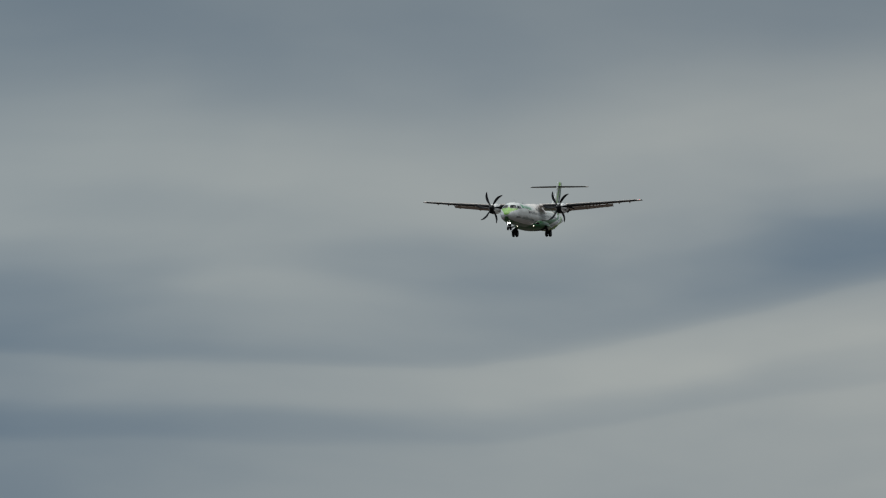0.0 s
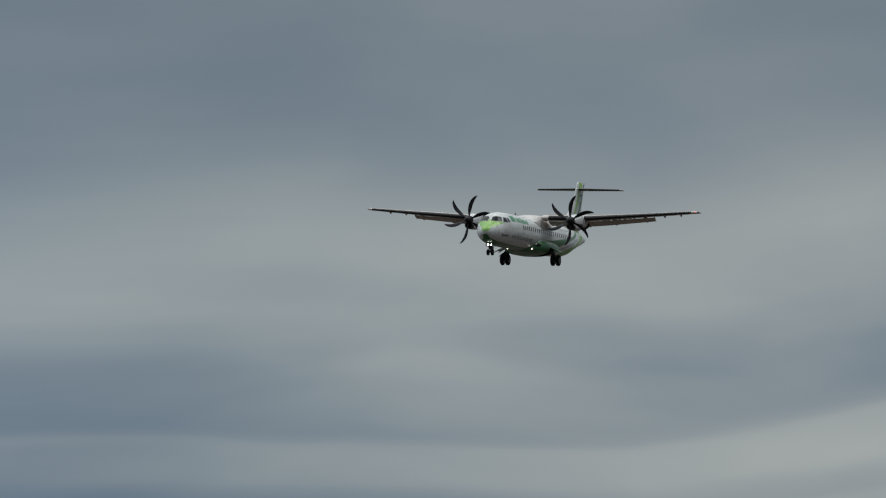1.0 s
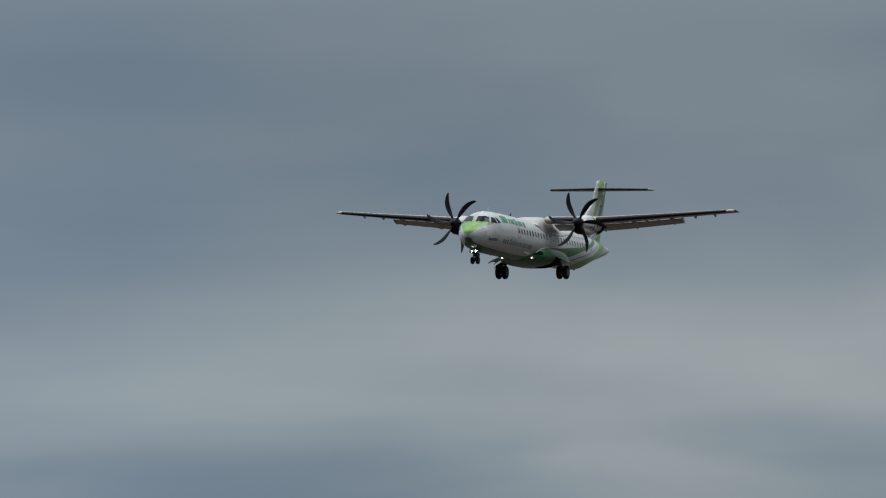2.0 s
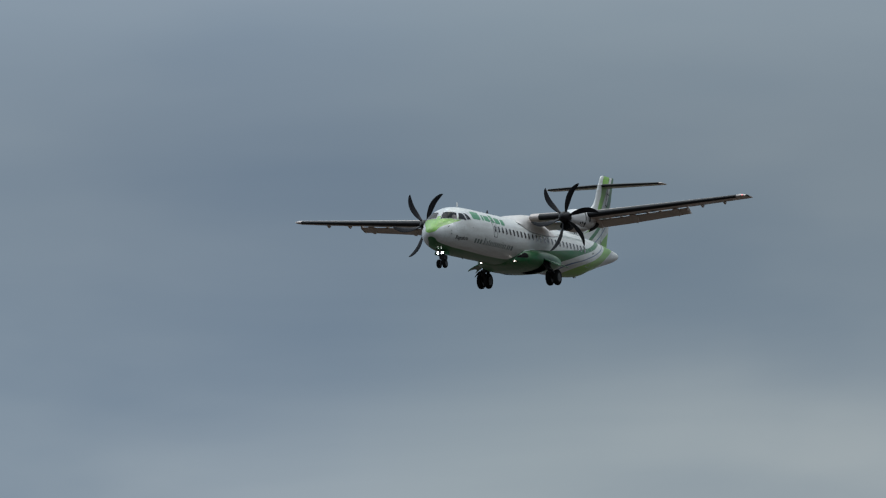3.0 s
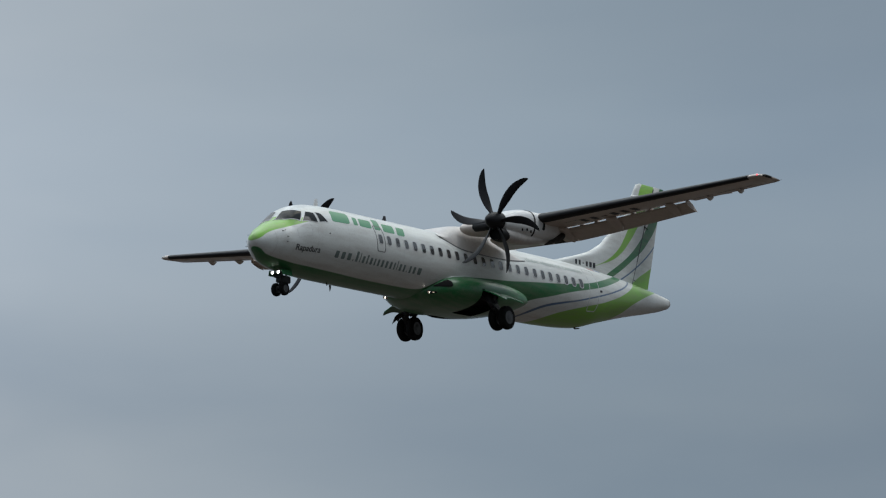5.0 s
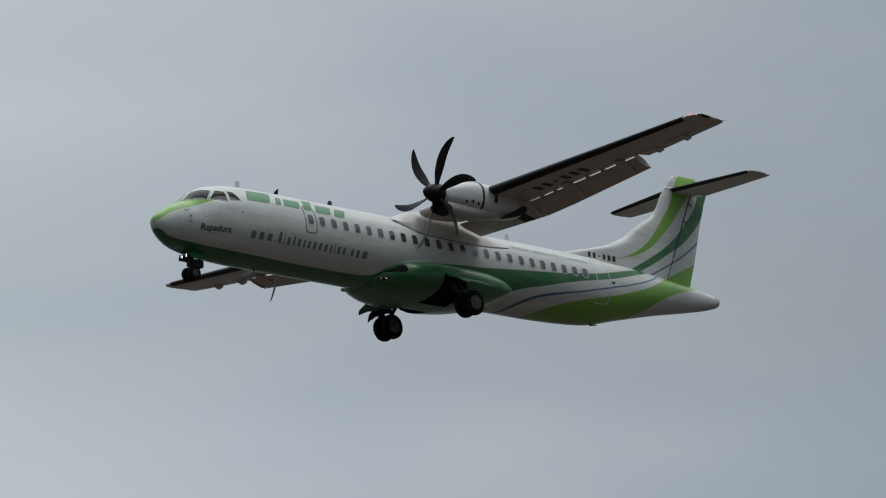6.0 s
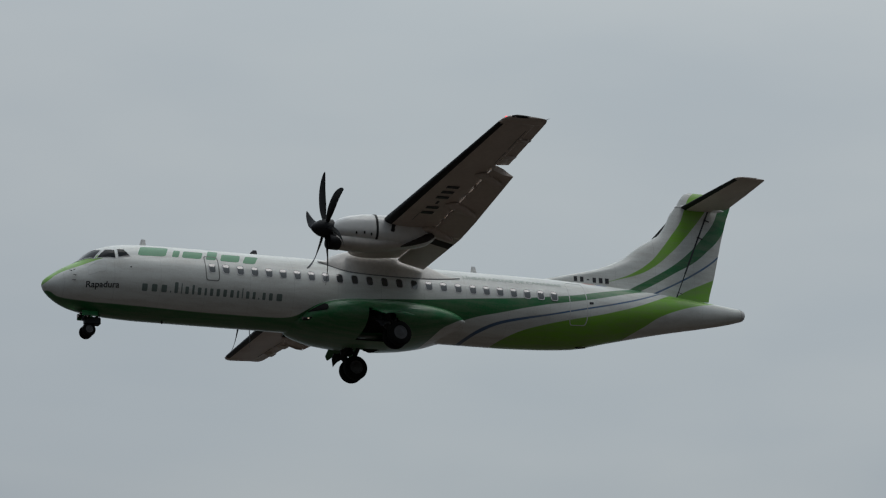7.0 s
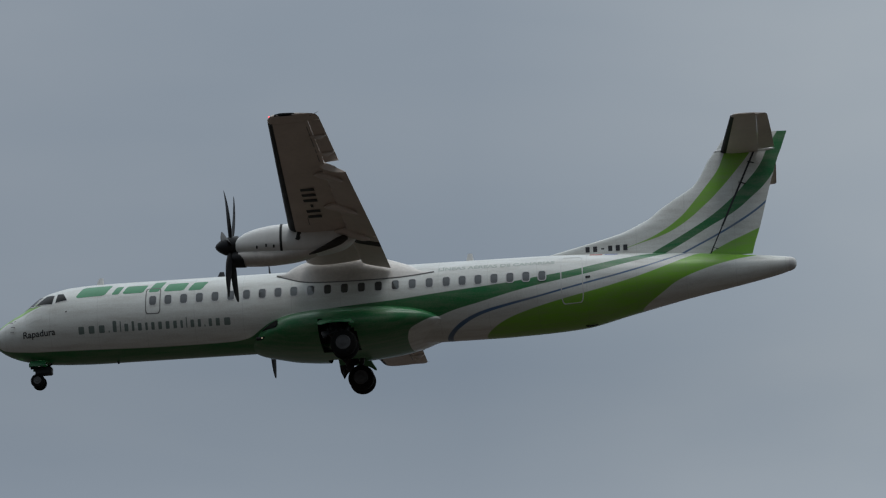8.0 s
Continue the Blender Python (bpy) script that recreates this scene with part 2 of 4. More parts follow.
M_FIN = livery("fin_paint", [
    (LIME, [(21.5, 1.40), (21.93, 1.53), (22.69, 1.76), (23.26, 2.03), (24.23, 2.79), (24.81, 3.38), (25.21, 3.84), (25.71, 4.46), (26.4, 5.6)],
     [(21.5, 1.44), (21.93, 1.58), (22.5, 1.82), (23.27, 2.32), (23.86, 2.95), (24.26, 3.45), (24.66, 3.98), (24.87, 4.46), (25.2, 5.1), (26.4, 5.9)]),
    (GREEN, [(22.0, 0.75), (22.85, 1.17), (23.42, 1.47), (24.38, 2.03), (25.14, 2.47), (25.73, 2.96), (26.12, 3.32), (26.52, 3.87), (27.0, 5.2), (27.2, 5.6)],
     [(22.0, 0.98), (22.38, 1.21), (23.24, 1.68), (24.2, 2.26), (24.98, 2.88), (25.57, 3.49), (26.06, 4.10), (26.28, 4.56), (26.68, 5.22), (27.2, 5.9)]),
    (BLUE, [(22.8, 0.78), (23.5, 1.13), (24.35, 1.56), (25.12, 1.99), (25.89, 2.50), (26.24, 2.79), (26.6, 3.08)],
     [(22.8, 0.88), (23.5, 1.22), (24.35, 1.65), (25.12, 2.09), (25.89, 2.60), (26.24, 2.89), (26.6, 3.18)]),
    (LIME, [(23.4, 0.0), (26.8, 0.0)], [(23.4, 0.62), (24.23, 1.07), (24.9, 1.44), (25.47, 1.70), (25.95, 1.92), (26.8, 2.25)]),
])
M_WHITE = material("white_gloss_paint", (0.70, 0.70, 0.69), 0.35, vary=0.10, grain=0.8, coat=0.2)
# white browned to hold the shade under the wing, with mottled staining
M_SHADED_WHITE = material("shaded_stained_white", (0.60, 0.57, 0.54), 0.42, vary=0.20, grain=1.1, coat=0.1)
M_WING = material("wing_grey_paint", (0.57, 0.50, 0.45), 0.45, vary=0.12, grain=0.7)
M_BOOT = material("black_rubber_boot", (0.012, 0.012, 0.013), 0.5, spec=0.25, vary=0.2, grain=2.0)
M_BLADE = material("black_composite", (0.010, 0.010, 0.012), 0.48, spec=0.25, vary=0.2, grain=4.0)
M_TYRE = material("tyre_rubber", (0.009, 0.009, 0.009), 0.9, spec=0.12, vary=0.2, grain=8.0, bump=0.2)
M_RIM = material("wheel_alloy", (0.07, 0.07, 0.074), 0.5, 0.3, vary=0.15, grain=10.0)
M_STEEL = material("gear_steel", (0.022, 0.022, 0.024), 0.55, 0.2, spec=0.25, vary=0.2, grain=6.0)
# near-black that puts the shade inside bays, inlets and vents into the colour
M_DARK = material("opening_shade_black", (0.010, 0.010, 0.010), 0.85, spec=0.12, vary=0.2, grain=4.0)
M_PALE_LINE = material("pale_outline_paint", (0.60, 0.61, 0.60), 0.45, vary=0.08, grain=6.0)
M_SEAM = material("seam_grey", (0.15, 0.15, 0.15), 0.5, vary=0.1, grain=6.0)
M_FRAME = material("window_rim_paint", (0.55, 0.55, 0.55), 0.4, vary=0.08, grain=9.0)
M_LOGO = material("logo_green_paint", (0.055, 0.25, 0.12), 0.4, vary=0.1, grain=2.0)
M_TEXT = material("grey_lettering", (0.15, 0.19, 0.18), 0.5, vary=0.1, grain=6.0)
M_INK = material("black_lettering", (0.02, 0.02, 0.025), 0.5, vary=0.1, grain=6.0)
M_PALE = material("pale_lettering", (0.43, 0.48, 0.45), 0.5, vary=0.1, grain=6.0)
M_RED = material("flag_red", (0.42, 0.17, 0.15), 0.5)
M_FLAG_BLUE = material("flag_blue", (0.24, 0.27, 0.42), 0.5)
# black of the sooty exhaust pipe and of the flap's painted-in gap
M_SOOT_GAP = material("soot_and_gap_black", (0.030, 0.026, 0.023), 0.8, vary=0.35, grain=3.0)
M_GREEN = material("green_gloss_paint", GREEN, 0.3, vary=0.15, grain=1.2, coat=0.25)


def glass(name, colour, rough, bend=1.5, coat=0.15):
    m = bpy.data.materials.new(name)
    m.use_nodes = True
    b = m.node_tree.nodes["Principled BSDF"]
    n = Nodes(m.node_tree)
    co = n.add("ShaderNodeTexCoord").outputs["Object"]
    f = n.noise(co, 1.7, 2.0)
    n.link(n.ramp(f, [(0.35, tuple(c * 0.6 for c in colour)), (0.65, colour)]), b.inputs["Base Color"])
    b.inputs["Roughness"].default_value = rough
    b.inputs["IOR"].default_value = bend
    b.inputs["Coat Weight"].default_value = coat
    return m


M_PANE = glass("cabin_window", (0.060, 0.062, 0.065), 0.08, 1.95)
M_COCKPIT = glass("cockpit_glass", (0.012, 0.014, 0.015), 0.08, 1.22, 0.0)


def lamp_material(name, colour, strength):
    m = bpy.data.materials.new(name)
    m.use_nodes = True
    b = m.node_tree.nodes["Principled BSDF"]
    b.inputs["Base Color"].default_value = (*colour, 1)
    b.inputs["Emission Color"].default_value = (*colour, 1)
    b.inputs["Emission Strength"].default_value = strength
    return m


M_LAMP = lamp_material("landing_light", (1.0, 0.97, 0.92), 32.0)
M_BULB = lamp_material("belly_bulb", (1.0, 0.92, 0.80), 5.0)
M_GLOW = lamp_material("belly_light", (1.0, 0.80, 0.58), 0.4)
M_NAV = lamp_material("navigation_red", (1.0, 0.10, 0.12), 2.0)


def ground_material():
    m = bpy.data.materials.new("dark_volcanic_dirt")
    m.use_nodes = True
    n = Nodes(m.node_tree)
    b = m.node_tree.nodes["Principled BSDF"]
    co = n.add("ShaderNodeTexCoord").outputs["Object"]
    f = n.math("ADD", n.math("MULTIPLY", n.noise(co, 0.02, 5.0), 0.6), n.math("MULTIPLY", n.noise(co, 1.5, 4.0), 0.4))
    n.link(n.ramp(f, [(0.35, (0.024, 0.017, 0.012)), (0.65, (0.047, 0.034, 0.025))]), b.inputs["Base Color"])
    b.inputs["Roughness"].default_value = 0.95
    return m


# ---- the ground ----
def make_ground():
    bm = bmesh.new()
    rings = [0.0, 30.0, 120.0, 500.0, 1500.0, 4200.0]
    c = bm.verts.new((0, 0, 0))
    last = None
    for r in rings[1:]:
        ring = [bm.verts.new((r * math.cos(k * math.tau / 64), r * math.sin(k * math.tau / 64), 0)) for k in range(64)]
        for k in range(64):
            if last is None:
                bm.faces.new((c, ring[k], ring[(k + 1) % 64]))
            else:
                bm.faces.new((last[k], ring[k], ring[(k + 1) % 64], last[(k + 1) % 64]))
        last = ring
    me = bpy.data.meshes.new("ground")
    bm.to_mesh(me)
    bm.free()
    me.materials.append(ground_material())
    tagged(new("ground", me), "flat ground of dark brown volcanic dirt", "ground", kind="structure")


make_ground()


# ---- mesh helpers ----
def part(name, bm, mat, parent, label="", smooth=True, angle=40):
    """Links a bmesh as one mesh object under a thing or a part."""
    bmesh.ops.recalc_face_normals(bm, faces=bm.faces)
    me = bpy.data.meshes.new(name)
    bm.to_mesh(me)
    bm.free()
    me.materials.append(mat)
    if smooth:
        for p in me.polygons:
            p.use_smooth = True
        me.set_sharp_from_angle(angle=radians(angle))
    ob = new(name, me)
    ob.parent = parent
    if label:
        tagged(ob, label)
    return ob


def loft(sections, bm=None, caps=True):
    """Joins closed rings of equal length into a skin."""
    bm = bm or bmesh.new()
    rings = [[bm.verts.new(p) for p in sec] for sec in sections]
    n = len(rings[0])
    for a, b in zip(rings, rings[1:]):
        for k in range(n):
            bm.faces.new((a[k], a[(k + 1) % n], b[(k + 1) % n], b[k]))
    if caps:
        bm.faces.new(rings[0])
        bm.faces.new(rings[-1])
    return bm


def tube(bm, a, b, r0, r1=None, n=12):
    """A round bar from a to b, joined into bm."""
    a, b = Vector(a), Vector(b)
    r1 = r0 if r1 is None else r1
    q = (b - a).to_track_quat("Z", "Y")
    rings = []
    for p, r in ((a, r0), (b, r1)):
        rings.append([p + q @ Vector((r * math.cos(k * math.tau / n), r * math.sin(k * math.tau / n), 0)) for k in range(n)])
    return loft(rings, bm)


def box(bm, c, size, turn=(0, 0, 0), bevel=0.0):
    m = pose(*c, *turn) @ Matrix.Diagonal((*size, 1))
    made = bmesh.ops.create_cube(bm, size=1.0, matrix=m)
    if bevel:
        edges = {e for v in made["verts"] for e in v.link_edges}
        bmesh.ops.bevel(bm, geom=list(edges), offset=bevel, segments=2, affect="EDGES")
    return bm


def spun(profile, axis_at, n=32, bm=None):
    """Turns (radius, along y) points round a crosswise axis at axis_at."""
    bm = bm or bmesh.new()
    x, y, z = axis_at
    rings = [[Vector((x + r * math.cos(k * math.tau / n), y + d, z + r * math.sin(k * math.tau / n))) for k in range(n)] for r, d in profile]
    return loft(rings, bm)


def smooth_at(table, s):
    """Monotone cubic through rows (s, v, v, ...), at s."""
    if s <= table[0][0]:
        return table[0][1:]
    if s >= table[-1][0]:
        return table[-1][1:]
    i = max(k for k in range(len(table) - 1) if table[k][0] <= s)
    out = []
    a, b = table[i], table[i + 1]
    h = b[0] - a[0]
    u = (s - a[0]) / h
    for c in range(1, len(a)):
        d = (b[c] - a[c]) / h
        if i > 0:
            p = table[i - 1]
            e = (a[c] - p[c]) / (a[0] - p[0])
            m0 = 0 if e * d <= 0 else 2 * e * d / (e + d)
        else:
            m0 = d
        if i + 2 < len(table):
            q = table[i + 2]
            e = (q[c] - b[c]) / (q[0] - b[0])
            m1 = 0 if e * d <= 0 else 2 * e * d / (e + d)
        else:
            m1 = d
        out.append((1 + 2 * u) * (1 - u) ** 2 * a[c] + u * (1 - u) ** 2 * h * m0 + u * u * (3 - 2 * u) * b[c] + u * u * (u - 1) * h * m1)
    return tuple(out)


# ---- the aircraft: station s runs aft from the nose, x = -s; y to its left; z up from the cabin's axis ----
# station, top, bottom, half width
BODY = [
    (0.20, -0.31, -0.33, 0.015), (0.24, -0.19, -0.45, 0.13), (0.34, -0.08, -0.58, 0.27), (0.55, 0.07, -0.76, 0.46), (0.84, 0.26, -0.93, 0.67),
    (1.15, 0.42, -1.05, 0.86), (1.42, 0.56, -1.12, 0.98), (1.70, 0.81, -1.18, 1.07), (1.95, 0.99, -1.22, 1.14), (2.40, 1.16, -1.26, 1.23),
    (3.00, 1.27, -1.29, 1.31), (3.80, 1.315, -1.31, 1.36), (5.00, 1.33, -1.31, 1.38), (17.0, 1.325, -1.29, 1.38), (18.5, 1.32, -1.25, 1.37),
    (20.0, 1.29, -1.15, 1.30), (21.6, 1.23, -0.79, 1.12), (23.6, 1.12, -0.34, 0.80), (25.6, 0.95, 0.05, 0.47), (26.5, 0.86, 0.25, 0.33),
    (26.85, 0.81, 0.36, 0.26), (27.0, 0.75, 0.43, 0.18), (27.06, 0.66, 0.52, 0.06)]


def body_at(s, a, off=0.0):
    """Point on the skin at station s and angle a from the top (degrees, positive to the left)."""
    def raw(s, a):
        top, bot, hw = smooth_at(BODY, s)
        return Vector((-s, hw * math.sin(radians(a)), (top + bot) / 2 + (top - bot) / 2 * math.cos(radians(a))))
    p = raw(s, a)
    if off:
        ds = raw(s + 0.02, a) - raw(s - 0.02, a)
        da = raw(s, a + 0.5) - raw(s, a - 0.5)
        p = p + off * ds.cross(da).normalized() * -1
    return p


def angle_at(s, z):
    top, bot, _ = smooth_at(BODY, s)
    return math.degrees(math.acos(max(-1, min(1, (z - (top + bot) / 2) / ((top - bot) / 2)))))


def skin_patch(outline, off=0.006, side=1, steps=3, thick=0.01):
    """A plate bent to the skin. outline: closed (s, a) points; it is filled by shrinking rings towards the middle."""
    bm = bmesh.new()
    cs = sum(p[0] for p in outline) / len(outline)
    ca = sum(p[1] for p in outline) / len(outline)
    dense = []
    for p, q in zip(outline, outline[1:] + outline[:1]):
        k = max(1, int(max(abs(p[0] - q[0]) / 0.12, abs(p[1] - q[1]) / 5)))
        dense += [(p[0] + (q[0] - p[0]) * i / k, p[1] + (q[1] - p[1]) * i / k) for i in range(k)]
    rings = [[bm.verts.new(body_at(s, side * a, off - thick)) for s, a in dense]]
    for j in range(steps):
        f = 1 - j / steps
        rings.append([bm.verts.new(body_at(cs + (s - cs) * f, side * (ca + (a - ca) * f), off)) for s, a in dense])
    n = len(dense)
    for r0, r1 in zip(rings, rings[1:]):
        for k in range(n):
            bm.faces.new((r0[k], r0[(k + 1) % n], r1[(k + 1) % n], r1[k]))
    c = bm.verts.new(body_at(cs, side * ca, off))
    for k in range(n):
        bm.faces.new((rings[-1][k], rings[-1][(k + 1) % n], c))
    return bm


def rounded(s0, s1, a0, a1, r=0.25, n=4):
    """A rounded rectangle in (s, a); r is the corner's share of the half size."""
    cs, ca, hs, ha = (s0 + s1) / 2, (a0 + a1) / 2, (s1 - s0) / 2, (a1 - a0) / 2
    out = []
    for qs, qa, t0 in ((1, 1, 0), (-1, 1, 90), (-1, -1, 180), (1, -1, 270)):
        for k in range(n + 1):
            t = radians(t0 + 90 * k / n)
            out.append((cs + hs * (qs * (1 - r) + r * math.cos(t)), ca + ha * (qa * (1 - r) + r * math.sin(t))))
    return out


def skin_ring(outer, inner, off=0.008, side=1):
    """A flat bent frame between two outlines of equal length."""
    bm = bmesh.new()
    rows = []
    for line, o in ((outer, -0.004), (outer, off), (inner, off), (inner, -0.004)):
        rows.append([bm.verts.new(body_at(s, side * a, o)) for s, a in line])
    n = len(outer)
    for r0, r1 in zip(rows, rows[1:]):
        for k in range(n):
            bm.faces.new((r0[k], r0[(k + 1) % n], r1[(k + 1) % n], r1[k]))
    return bm


def dense_line(outline, ds=0.1, da=4):
    out = []
    for p, q in zip(outline, outline[1:] + outline[:1]):
        k = max(1, int(max(abs(p[0] - q[0]) / ds, abs(p[1] - q[1]) / da)))
        out += [(p[0] + (q[0] - p[0]) * i / k, p[1] + (q[1] - p[1]) * i / k) for i in range(k)]
    return out


def split(outline, k):
    return [(p[0] + (q[0] - p[0]) * i / k, p[1] + (q[1] - p[1]) * i / k) for p, q in zip(outline, outline[1:] + outline[:1]) for i in range(k)]


def superloft(rows, power=2.5, n=40, y0=0.0, lean=0.0):
    """Skin through rows of (station, top, bottom, half width) with squarish rings."""
    secs = []
    for s, top, bot, hw in rows:
        ring = []
        for k in range(n):
            t = k * math.tau / n
            c, d = math.cos(t), math.sin(t)
            ring.append(Vector((-s, y0 + hw * math.copysign(abs(d) ** (2 / power), d), (top + bot) / 2 + (top - bot) / 2 * math.copysign(abs(c) ** (2 / power), c))))
        secs.append(ring)
    return loft(secs)


def spread(table, n):
    a, b = table[0][0], table[-1][0]
    out = []
    for k in range(n + 1):
        s = a + (b - a) * (0.5 - 0.5 * math.cos(math.pi * k / n))
        out.append((s, *smooth_at(table, s)))
    return out


def foil(c0, c1, thick, camber=0.02, n=14):
    """Closed ring of an aerofoil between the shares c0 and c1 of its chord: (along, up) in chords."""
    def half(c):
        return 5 * thick * (0.2969 * math.sqrt(c) - 0.126 * c - 0.3516 * c * c + 0.2843 * c ** 3 - 0.1015 * c ** 4)

    def mean(c):
        return camber * 4 * c * (1 - c)
    cs = [c0 + (c1 - c0) * (0.5 - 0.5 * math.cos(math.pi * k / n)) for k in range(n + 1)]
    up = [(c, mean(c) + max(half(c), 0.0012)) for c in cs]
    down = [(c, mean(c) - max(half(c), 0.0012)) for c in reversed(cs)]
    return up + down


# wing: span station, leading edge, chord, height, thickness
WING = [(0.0, 11.02, 2.57, 1.38, 0.18), (4.9, 11.02, 2.57, 1.38, 0.18), (9.8, 11.42, 1.97, 1.72, 0.155), (13.2, 11.70, 1.57, 1.97, 0.135), (13.42, 11.81, 1.40, 1.985, 0.10), (13.50, 12.04, 1.05, 1.99, 0.05)]


def wing_row(y):
    for a, b in zip(WING, WING[1:]):
        if a[0] <= y <= b[0]:
            u = (y - a[0]) / (b[0] - a[0])
            return tuple(p + (q - p) * u for p, q in zip(a, b))
    return WING[-1]


def wing_piece(ys, c0, c1, side, grow=0.0, camber=0.02):
    secs = []
    for y in ys:
        _, le, ch, z, th = wing_row(y)
        secs.append([Vector((-(le + c * ch) + (grow if c < 0.2 else 0), side * y, z + h * ch + (grow if h > camber * 4 * c * (1 - c) else -grow))) for c, h in foil(c0, c1, th, camber)])
    return loft(secs)


def flap_piece(ys, side, turn=17.5, share=0.39, hinge=0.725, drop=0.064):
    """A lowered slotted flap."""
    secs = []
    for y in ys:
        _, le, ch, z, th = wing_row(y)
        x0, z0 = le + hinge * ch, z - drop * ch
        ring = []
        for c, h in foil(0.0, 1.0, 0.16, 0.03):
            u, v = c * share * ch, h * share * ch * 1.0
            t = radians(-turn)
            ring.append(Vector((-(x0 + u * math.cos(t) - v * math.sin(t)), side * y, z0 + u * math.sin(t) + v * math.cos(t))))
        secs.append(ring)
    return loft(secs)


def make_fuselage(plane):
    stations = [0.20, 0.205, 0.22, 0.25, 0.29, 0.34, 0.40, 0.47, 0.55, 0.65, 0.75, 0.85] + [0.95 + 0.08 * k for k in range(36)] + [3.85 + 0.35 * k for k in range(38)] + [17.1 + 0.2 * k for k in range(48)] + [26.7, 26.8, 26.88, 26.94, 26.98, 27.02, 27.045, 27.06]
    n = 72
    body = part("fuselage", loft([[body_at(s, 360 * k / n) for k in range(n)] for s in stations]), M_BODY, plane, "white fuselage with green belly and sweeping green and blue bands")
    # cabin windows, on both sides
    a0 = angle_at(8.0, 0.30)
    half_a, half_s = 7.4, 0.115
    outer = dense_line(rounded(-half_s - 0.03, half_s + 0.03, a0 - half_a - 1.2, a0 + half_a + 1.2, 0.55), 9, 99)
    inner = dense_line(rounded(-half_s, half_s, a0 - half_a, a0 + half_a, 0.55), 9, 99)
    shift = 8.0
    for side in (1, -1):
        rim = pane = None
        for k in range(24):
            # wider spaced frames where the wing is carried
            s = 6.42 + 0.5245 * k + 0.036 * min(max(k - 8, 0), 9)
            if rim is None:
                rim = part("window", skin_ring([(p + shift, a) for p, a in outer], [(p + shift, a) for p, a in inner], 0.009, side), M_FRAME, plane)
                pane = part("pane", skin_patch([(p + shift, a) for p, a in inner], 0.004, side, 2), M_PANE, rim)
                rim.location.x = -(s - shift)
                continue
            r = new("window", rim.data)
            r.parent, r.location = plane, (-(s - shift), 0, 0)
            q = new("pane", pane.data)
            q.parent = r
    # doors: emergency exits ahead, the entrance aft on the left, service door aft on the right
    for side in (1, -1):
        for name, s0, s1, z0, z1, win in (("emergency_exit", 5.66, 6.17, 0.78, -0.17, 5.91), ("entrance_door", 19.41, 20.14, 1.00, -0.65, None)):
            aa, ab = angle_at((s0 + s1) / 2, z0), angle_at((s0 + s1) / 2, z1)
            out, inn = (split(rounded(*r, 0.3), 5) for r in ((s0, s1, aa, ab), (s0 + 0.032, s1 - 0.032, aa + 1.3, ab - 1.3)))
            door = part(name, skin_ring(out, inn, 0.007, side), M_SEAM if win else M_PALE_LINE, plane, "pale outlined cabin door, closed")
            if win:
                part("window", skin_ring([(p + win, a) for p, a in outer], [(p + win, a) for p, a in inner], 0.009, side), M_FRAME, door)
                part("pane", skin_patch([(p + win, a) for p, a in inner], 0.004, side, 2), M_PANE, door)
            else:
                part("door_handle", skin_patch(rounded(s1 + 0.08, s1 + 0.24, 84, 88, 0.4), 0.012, side), M_INK, door)
    # small hatch and flush dots below the flight deck
    for side in (1, -1):
        out, inn = (split(rounded(s0, s1, angle_at(1.9, z0), angle_at(1.9, z1), 0.25), 3) for s0, s1, z0, z1 in ((1.55, 2.16, 0.32, -0.10), (1.565, 2.145, 0.305, -0.085)))
        part("service_hatch", skin_ring(out, inn, 0.004, side), M_PALE_LINE, plane, "faint outline of a service hatch")
        for s, z in ((2.96, 0.14), (1.12, 0.06)):
            a = angle_at(s, z)
            part("static_port", skin_patch(rounded(s, s + 0.06, a, a + 2.2, 0.9), 0.006, side, 2), M_INK, plane)
    # flight deck panes
    for side in (1, -1):
        for outline in ([(1.32, 7), (1.50, 30), (1.80, 54), (2.10, 37), (1.88, 20), (1.76, 7)],
                        [(1.88, 57), (2.49, 66.5), (2.53, 46), (2.25, 40)],
                        [(2.60, 65), (3.00, 64.5), (2.84, 48), (2.64, 45)]):
            cs, ca = sum(p[0] for p in outline) / len(outline), sum(p[1] for p in outline) / len(outline)
            line = dense_line(outline, 0.08, 4)
            big = [(cs + (s - cs) * 1.09, ca + (a - ca) * 1.09) for s, a in line]
            rim = part("cockpit_window", skin_ring(big, line, 0.010, side), M_FRAME, plane)
            part("pane", skin_patch(outline, 0.005, side, 4), M_COCKPIT, rim)
    return body


